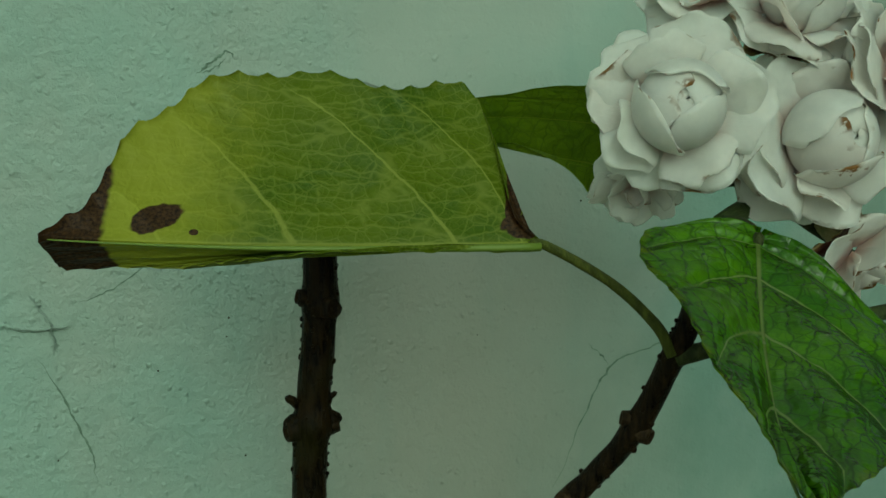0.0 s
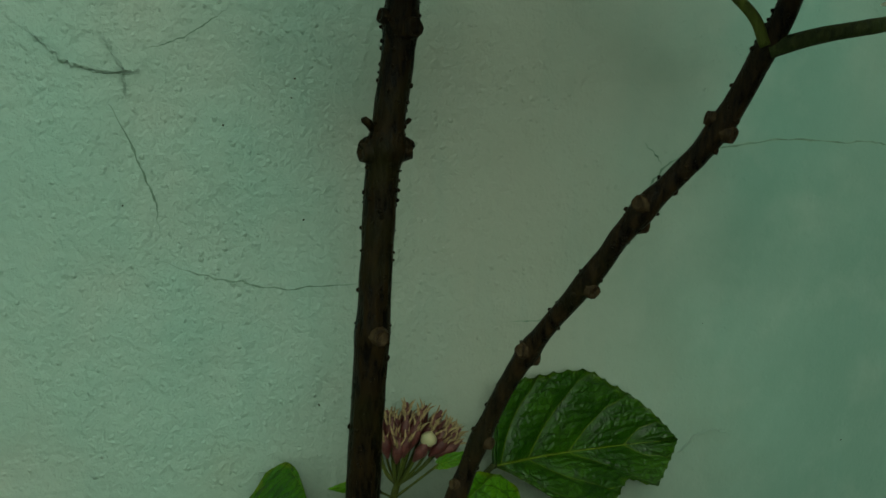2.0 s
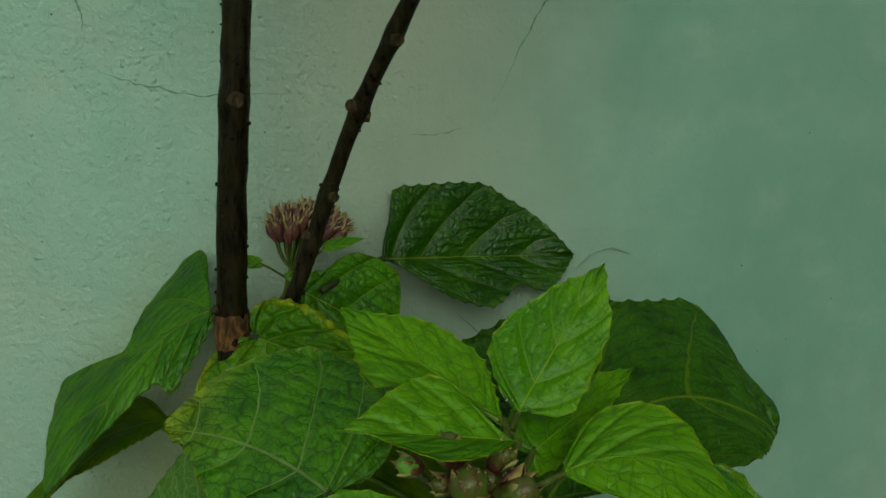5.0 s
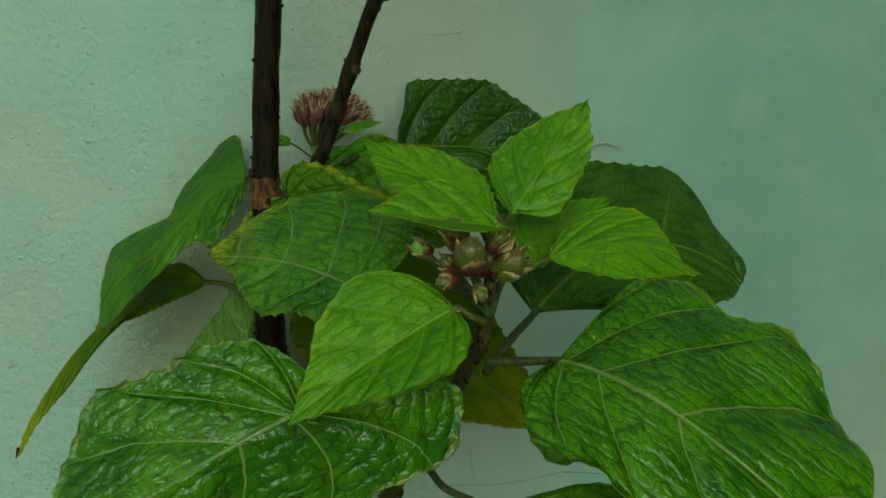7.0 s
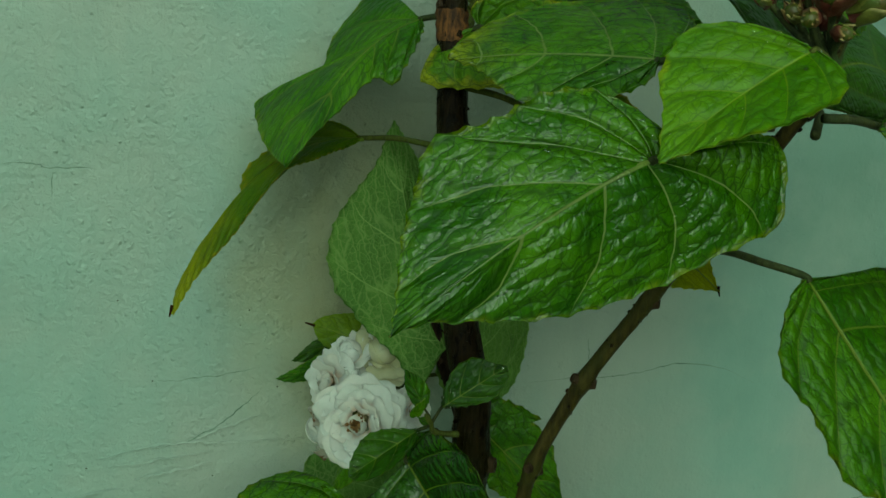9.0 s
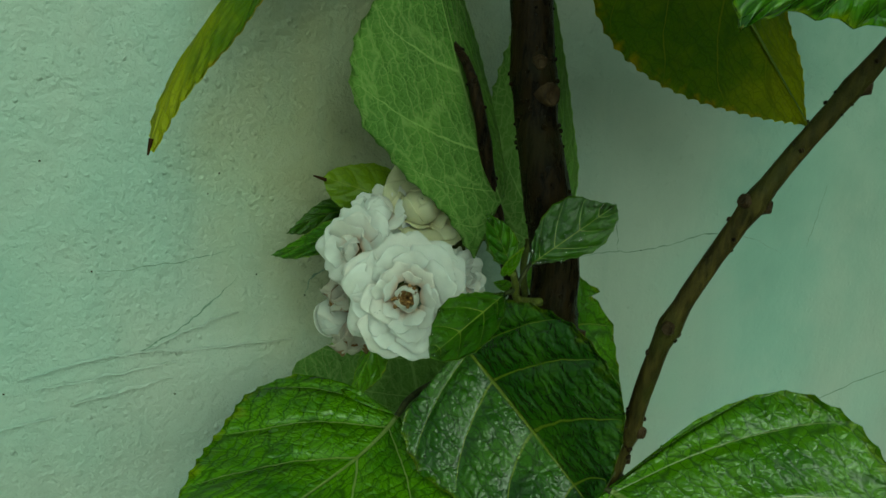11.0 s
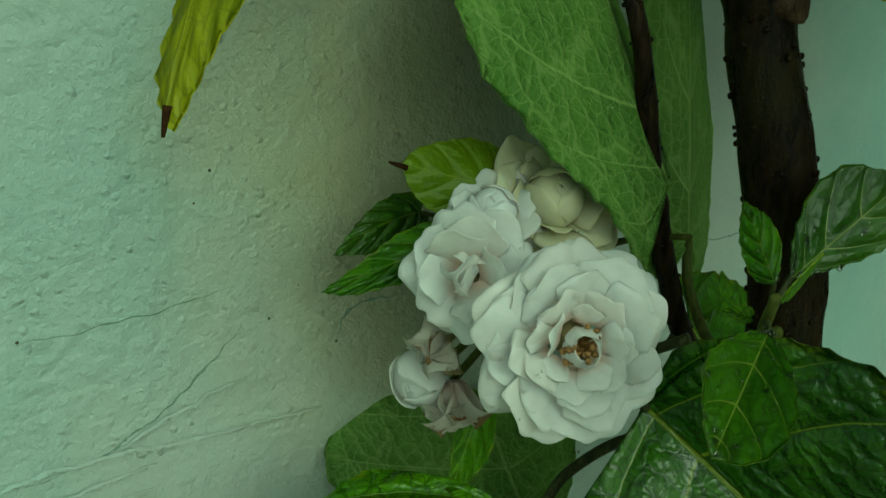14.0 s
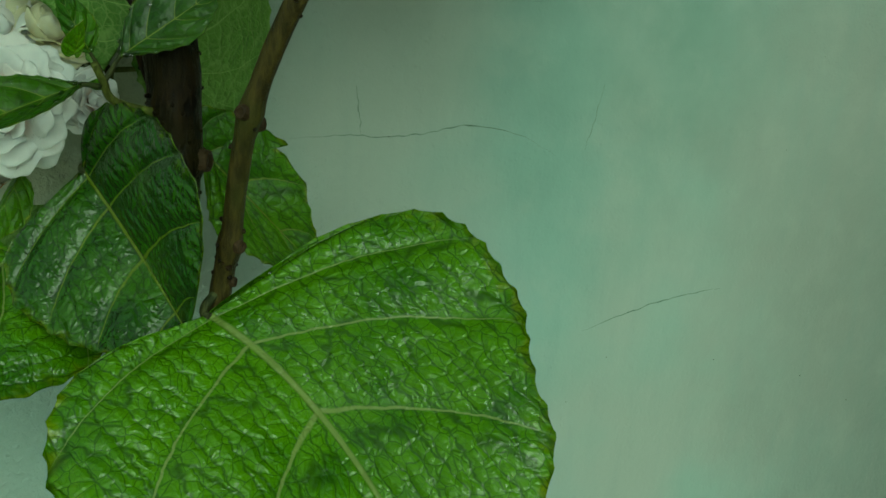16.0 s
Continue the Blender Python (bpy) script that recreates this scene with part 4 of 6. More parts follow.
LEAVES_SHRUB = [
    dict(base=(0.0642, -0.1550, 1.2371), mid=(-0.0109, -0.1375, 1.2379), tip=(-0.0657, -0.1500, 1.2464), left=(0.0046, 0.0376, 0.0447), right=(0.0001, 0.0171, -0.0076),
         edge_left=[(0.031, 0.094), (0.052, 0.16), (0.064, 0.456), (0.073, 0.736), (0.096, 0.931), (0.14, 1.006), (0.225, 0.952), (0.293, 0.913), (0.359, 0.919), (0.41, 0.975), (0.475, 1.0), (0.552, 0.968), (0.633, 0.966), (0.712, 0.895), (0.78, 0.718), (0.85, 0.585), (0.887, 0.395), (0.926, 0.178), (0.963, 0.091)], edge_right=[(0.064, 0.129), (0.213, 0.124), (0.379, 0.179), (0.494, 0.322), (0.609, 0.57), (0.772, 1.056), (0.912, 1.262), (0.984, 1.251), (1.0, 0.611)], tone='yellow', stalk=[(0.0831, -0.1600, 1.2259), (0.0927, -0.1680, 1.2146), (0.0967, -0.1700, 1.2059)], under=1, burnt=1, tooth_size=1.5, label='yellowing folded leaf with scorched brown tip and patches'),
    dict(base=(0.1179, -0.1000, 1.2805), mid=(0.1178, -0.0875, 1.2656), tip=(0.1135, -0.0750, 1.2465), left=(-0.0434, 0.0245, 0.0207), right=(0.0069, -0.0039, -0.0033),
         edge_left=[(-0.077, 0.132), (0.051, 0.302), (0.144, 0.484), (0.377, 0.777), (0.558, 1.03), (0.773, 1.025), (0.915, 0.83), (0.791, 0.587), (0.824, 0.282), (0.899, 0.1)], edge_right=[(0.106, 0.873), (0.414, 1.057), (0.809, 0.571)], tone='lime', stalk=[(0.1205, -0.1300, 1.2700), (0.1240, -0.1560, 1.2600)], under=1),
    dict(base=(0.1040, -0.1990, 1.2410), mid=(0.0740, -0.2450, 1.2140), tip=(0.0470, -0.2970, 1.2195), left=(0.0340, -0.0120, -0.0200), right=(-0.0240, 0.0130, 0.0080),
         edge_left=[(-0.03, 0.30), (0.03, 0.62), (0.15, 0.95), (0.30, 1.0), (0.50, 0.85), (0.70, 0.52), (0.90, 0.17)], edge_right=[(-0.06, 0.28), (-0.02, 0.62), (0.08, 0.90), (0.22, 0.94), (0.35, 0.80), (0.49, 0.60), (0.73, 0.27), (0.90, 0.10)], tone='mid', gloss=1, tooth_size=0.35, stalk=[(0.1075, -0.1880, 1.2430), (0.1085, -0.1780, 1.2430)]),
    dict(base=(0.0657, -0.0300, 1.0234), mid=(0.1056, -0.0075, 1.0188), tip=(0.1724, -0.0030, 1.0182), left=(-0.0014, 0.0126, 0.0377), right=(0.0026, -0.0144, -0.0226),
         edge_left=[(0.012, 0.23), (0.047, 0.559), (0.073, 0.895), (0.223, 0.962), (0.423, 1.0), (0.554, 0.967), (0.654, 0.799), (0.799, 0.565), (0.914, 0.256)], edge_right=[(0.055, 0.068), (0.154, 0.251), (0.222, 0.528), (0.292, 0.776), (0.421, 0.977), (0.535, 1.0), (0.663, 0.597), (0.737, 0.622), (0.82, 0.758), (0.924, 0.39)], tone='dark', stalk=[(0.0501, -0.0500, 1.0217), (0.0352, -0.0700, 1.0184)]),
    dict(base=(0.0269, -0.0700, 1.0180), mid=(0.0469, -0.0660, 1.0052), tip=(0.0669, -0.0620, 0.9923), left=(0.0131, 0.0155, 0.0251), right=(-0.0041, -0.0074, -0.0087),
         edge_left=[(-0.241, 0.102), (0.088, 0.425), (0.279, 0.852), (0.567, 1.0), (0.828, 0.94), (0.958, 0.601), (1.029, 0.23)], edge_right=CORDATE, tone='mid', stalk=[(0.0183, -0.0750, 1.0150), (0.0111, -0.0800, 1.0126)]),
    dict(base=(0.0070, -0.1000, 1.0067), mid=(0.0435, -0.1325, 1.0031), tip=(0.0801, -0.1650, 0.9995), left=(0.0050, 0.0036, 0.0185), right=(-0.0116, -0.0102, -0.0262),
         edge_left=[(-0.076, 0.41), (-0.03, 0.727), (0.071, 0.949), (0.26, 0.95), (0.455, 0.694), (0.662, 0.571), (0.864, 0.34), (0.966, 0.144)], edge_right=[(-0.117, 0.124), (-0.185, 0.36), (-0.208, 0.709), (-0.19, 1.007), (-0.046, 1.054), (0.308, 0.824), (0.669, 0.457), (0.907, 0.193)], tone='fading', stalk=[(0.0022, -0.0950, 1.0018), (-0.0014, -0.0900, 0.9943)], label='green leaf with yellowing margin beside the thick stem'),
    dict(base=(-0.0140, -0.0700, 1.0102), mid=(-0.0476, -0.0605, 0.9983), tip=(-0.0802, -0.1090, 0.9419), left=(0.0048, -0.0043, -0.0022), right=(-0.0229, 0.0379, 0.0005),
         edge_left=[(0.055, 0.771), (0.179, 1.305), (0.259, 1.508), (0.38, 1.712), (0.391, 0.389), (0.496, 0.01), (0.658, 0.01), (0.753, 0.01), (0.879, 0.01)], edge_right=[(-0.06, 0.417), (-0.19, 0.88), (-0.235, 1.22), (-0.15, 1.42), (0.03, 1.40), (0.228, 1.156), (0.367, 0.965), (0.465, 0.876), (0.553, 1.331), (0.638, 1.606), (0.792, 1.122), (0.919, 0.572)], tone='mid', stalk=[(-0.0064, -0.0800, 1.0113), (-0.0021, -0.0880, 1.0089)]),
    dict(base=(-0.0386, -0.0500, 0.9502), mid=(-0.1003, -0.0610, 0.9511), tip=(-0.1317, -0.0880, 0.8701), left=(-0.0037, -0.0142, 0.0111), right=(-0.0197, 0.0212, 0.0129),
         edge_left=[(0.061, 0.163), (0.228, 1.015), (0.383, 1.681), (0.564, 1.274), (0.69, 0.889), (0.874, 0.412)], edge_right=[(0.006, 0.504), (0.057, 0.832), (0.203, 1.029), (0.374, 1.095), (0.45, 0.953), (0.519, 0.701), (0.662, 0.511), (0.805, 0.436), (0.924, 0.26)], tone='yellow', stalk=[(-0.0236, -0.0650, 0.9516), (-0.0117, -0.0900, 0.9515), (-0.0052, -0.0980, 0.9510)]),
    dict(base=(0.0030, -0.0830, 0.8460), mid=(-0.0191, -0.0692, 0.9077), tip=(-0.0208, -0.0426, 0.9587), left=(-0.0483, -0.0064, -0.0079), right=(0.0189, 0.0143, -0.0011),
         edge_left=[(-0.101, 0.371), (-0.156, 0.36), (-0.107, 0.421), (0.005, 0.523), (0.094, 0.662), (0.173, 0.8), (0.257, 0.89), (0.327, 0.987), (0.412, 0.999), (0.467, 1.008), (0.6, 0.877), (0.704, 0.641), (0.827, 0.297), (0.94, 0.11)], edge_right=[(0.128, 0.463), (0.32, 0.809), (0.471, 0.88), (0.703, 0.693), (0.908, 0.273)], tone='pale', under=-1, label='broad hanging leaf showing its pale veined underside', drops=12),
    dict(base=(0.0200, -0.0770, 0.8260), mid=(0.0250, -0.0680, 0.8780), tip=(0.0330, -0.0500, 0.9440), left=(-0.0220, 0.0060, 0.0020), right=(0.0360, 0.0180, -0.0120),
         edge_left=CORDATE, edge_right=CORDATE, tone='pale', stalk=[(0.0165, -0.0810, 0.8150), (0.0140, -0.0920, 0.8020), (0.0110, -0.1080, 0.7950)], under=-1),
    dict(base=(0.0350, -0.1250, 0.9650), mid=(0.0925, -0.1081, 0.9209), tip=(0.1499, -0.0913, 0.8769), left=(-0.0292, 0.0118, -0.0335), right=(0.0196, 0.0089, 0.0290),
         edge_left=CORDATE, edge_right=CORDATE, tone='yellow', under=1, stalk=[(0.0200, -0.1100, 0.9750), (0.0000, -0.1000, 0.9800)], label='yellow-green ageing leaf with a dark tip'),
    dict(base=(-0.0390, -0.0870, 0.7615), mid=(-0.0625, -0.1080, 0.7490), tip=(-0.1457, -0.1500, 0.7471), left=(0.0162, -0.0230, -0.0154), right=(-0.0252, 0.0372, 0.0080),
         edge_left=[(0.025, 0.215), (0.049, 0.424), (0.067, 0.687), (0.058, 1.147), (0.007, 1.526), (0.087, 1.768), (0.305, 1.688), (0.539, 1.249), (0.771, 0.698)], edge_right=[(0.027, 0.13), (0.056, 0.43), (0.017, 0.809), (0.045, 1.025), (0.131, 1.118), (0.249, 1.128), (0.38, 0.984), (0.497, 0.856), (0.593, 0.716), (0.711, 0.535), (0.849, 0.363)], tone='mid', stalk=[(-0.0335, -0.0840, 0.7655), (-0.0240, -0.0830, 0.7700), (-0.0120, -0.0900, 0.7780), (0.0000, -0.1080, 0.7850)], gloss=1),
    dict(base=(-0.0188, -0.1000, 0.7940), mid=(-0.0015, -0.1290, 0.7687), tip=(0.0076, -0.1580, 0.7509), left=(0.0054, -0.0250, 0.0425), right=(-0.0316, 0.0039, -0.0247),
         edge_left=[(0.019, 0.235), (-0.035, 0.352), (0.029, 0.553), (0.156, 0.768), (0.384, 0.946), (0.531, 1.003), (0.664, 0.985), (0.783, 0.91), (0.877, 0.754), (0.951, 0.514), (0.995, 0.251)], edge_right=[(0.045, 0.287), (0.077, 0.746), (0.143, 0.948), (0.286, 1.034), (0.399, 1.044), (0.56, 0.937), (0.68, 0.835), (0.812, 0.656), (0.934, 0.445), (0.988, 0.242)], tone='dark', stalk=[(-0.0133, -0.0850, 0.7974), (-0.0037, -0.1000, 0.8091)], gloss=1, label='dark crinkled glossy leaf with deeply sunken veins', drops=14),
    dict(base=(-0.0076, -0.0450, 0.7262), mid=(-0.0066, -0.0285, 0.7432), tip=(-0.0055, -0.0120, 0.7602), left=(-0.0549, 0.0108, -0.0071), right=(0.0291, -0.0037, 0.0019),
         edge_left=[(0.049, 0.236), (0.287, 0.656), (0.619, 1.01), (0.906, 1.008), (1.094, 0.874), (1.151, 0.654), (1.139, 0.443), (1.078, 0.166)], edge_right=[(0.003, 0.44), (0.279, 0.832), (0.567, 1.007), (0.798, 0.716)], tone='pale', stalk=[(-0.0078, -0.0550, 0.7294)]),
    dict(base=(-0.0375, -0.0580, 0.7855), mid=(-0.0443, -0.0600, 0.7725), tip=(-0.0511, -0.0620, 0.7595), left=(0.0086, -0.0004, -0.0044), right=(-0.0013, 0.0043, -0.0000),
         edge_left=[(0.096, 0.553), (0.298, 0.903), (0.577, 1.006), (0.865, 0.528)], edge_right=[(0.078, 1.156), (0.32, 1.423), (0.586, 1.0), (0.844, 0.541)], tone='young'),
    dict(base=(0.0249, -0.0760, 0.7995), mid=(0.0508, -0.0755, 0.7729), tip=(0.0767, -0.0750, 0.7462), left=(0.0128, 0.0020, 0.0125), right=(-0.0108, -0.0046, -0.0106),
         edge_left=[(-0.113, 0.295), (-0.196, 0.39), (-0.034, 0.977), (0.172, 1.347), (0.359, 1.515), (0.037, 1.182), (0.25, 1.279), (0.542, 1.216), (0.685, 0.898), (0.886, 0.423)], edge_right=[(0.155, 0.425), (0.355, 1.153), (0.591, 1.052), (0.844, 0.676)], tone='mid', stalk=[(0.0176, -0.0780, 0.7999), (0.0103, -0.0820, 0.7988)]),
    dict(base=(-0.0361, -0.0620, 0.8440), mid=(-0.0491, -0.0575, 0.8480), tip=(-0.0621, -0.0530, 0.8521), left=(-0.0030, -0.0001, -0.0095), right=(0.0045, 0.0051, 0.0087),
         edge_left=[(0.224, 0.554), (0.451, 1.029), (0.702, 0.905), (0.893, 0.517)], edge_right=[(0.018, 0.997), (0.335, 1.17), (0.596, 0.928), (0.888, 0.463)], tone='lime', stalk=[(-0.0358, -0.0700, 0.8409)]),
    dict(base=(-0.0494, -0.0550, 0.8302), mid=(-0.0651, -0.0492, 0.8242), tip=(-0.0808, -0.0435, 0.8181), left=(0.0020, -0.0004, -0.0055), right=(0.0002, 0.0056, 0.0047),
         edge_left=[(0.27, 1.07), (0.471, 1.025), (0.805, 0.684)], edge_right=[(-0.024, 0.957), (0.15, 1.084), (0.336, 1.026), (0.638, 0.53)], tone='mid'),
    dict(base=(-0.0178, -0.1330, 0.8350), mid=(-0.0225, -0.1315, 0.8444), tip=(-0.0273, -0.1300, 0.8537), left=(-0.0033, 0.0014, -0.0019), right=(0.0050, 0.0002, 0.0026),
         edge_left=[(0.177, 0.948), (0.545, 1.0), (0.786, 0.608)], edge_right=[(0.096, 0.534), (0.338, 1.072), (0.654, 0.886), (0.822, 0.484)], tone='mid', stalk=[(-0.0145, -0.1300, 0.8299)], drops=6),
    dict(base=(-0.0095, -0.1310, 0.8345), mid=(0.0045, -0.1350, 0.8457), tip=(0.0184, -0.1390, 0.8569), left=(-0.0061, 0.0044, 0.0091), right=(0.0039, -0.0045, -0.0065),
         edge_left=[(0.105, 0.406), (0.256, 0.766), (0.466, 1.053), (0.708, 0.945), (0.853, 0.446)], edge_right=[(0.107, 0.201), (0.274, 0.588), (0.541, 0.986), (0.725, 0.939), (0.928, 0.507)], tone='mid', stalk=[(-0.0136, -0.1300, 0.8270)], gloss=1, drops=70),
    dict(base=(-0.0208, -0.1350, 0.8262), mid=(-0.0376, -0.1425, 0.8194), tip=(-0.0544, -0.1500, 0.8126), left=(0.0040, -0.0086, -0.0004), right=(-0.0050, 0.0037, 0.0084),
         edge_left=[(0.245, 0.72), (0.546, 1.121), (0.809, 1.068), (0.965, 0.618)], edge_right=[(0.239, 0.595), (0.434, 0.929), (0.635, 0.994), (0.884, 0.501)], tone='mid', stalk=[(-0.0152, -0.1300, 0.8251)], gloss=1, drops=60),
    dict(base=(-0.0229, -0.1400, 0.8349), mid=(-0.0217, -0.1425, 0.8400), tip=(-0.0205, -0.1450, 0.8452), left=(-0.0040, -0.0012, 0.0004), right=(0.0020, 0.0004, -0.0003),
         edge_left=CORDATE, edge_right=CORDATE, tone='young'),
    dict(base=(-0.0138, -0.1250, 0.8245), mid=(-0.0158, -0.1225, 0.8250), tip=(-0.0178, -0.1200, 0.8254), left=(-0.0019, -0.0014, -0.0006), right=(0.0005, -0.0000, 0.0023),
         edge_left=CORDATE, edge_right=CORDATE, tone='mid'),
]
LEAVES_SHRUB += [
    dict(base=(-0.0440, -0.0330, 0.8330), mid=(-0.0580, -0.0340, 0.8330), tip=(-0.0720, -0.0330, 0.8240), left=(0.0000, -0.0020, -0.0060), right=(-0.0020, 0.0030, 0.0070),
         edge_left=CORDATE, edge_right=CORDATE, tone='dark', stalk=[(-0.0300, -0.0450, 0.8300), (-0.0150, -0.0600, 0.8270)]),
    dict(base=(0.0370, -0.0440, 1.0330), mid=(0.0465, -0.0450, 1.0355), tip=(0.0560, -0.0460, 1.0375), left=(0.0004, 0.0015, 0.0032), right=(-0.0002, -0.0010, -0.0026),
         edge_left=CORDATE, edge_right=CORDATE, tone='young', stalk=[(0.0300, -0.0440, 1.0280), (0.0195, -0.0400, 1.0180)]),
    dict(base=(0.0060, -0.0480, 1.0265), mid=(-0.0035, -0.0500, 1.0300), tip=(-0.0120, -0.0510, 1.0290), left=(0.0004, -0.0010, -0.0026), right=(-0.0004, 0.0015, 0.0032),
         edge_left=CORDATE, edge_right=CORDATE, tone='young', stalk=[(0.0110, -0.0450, 1.0230), (0.0180, -0.0400, 1.0170)]),
]
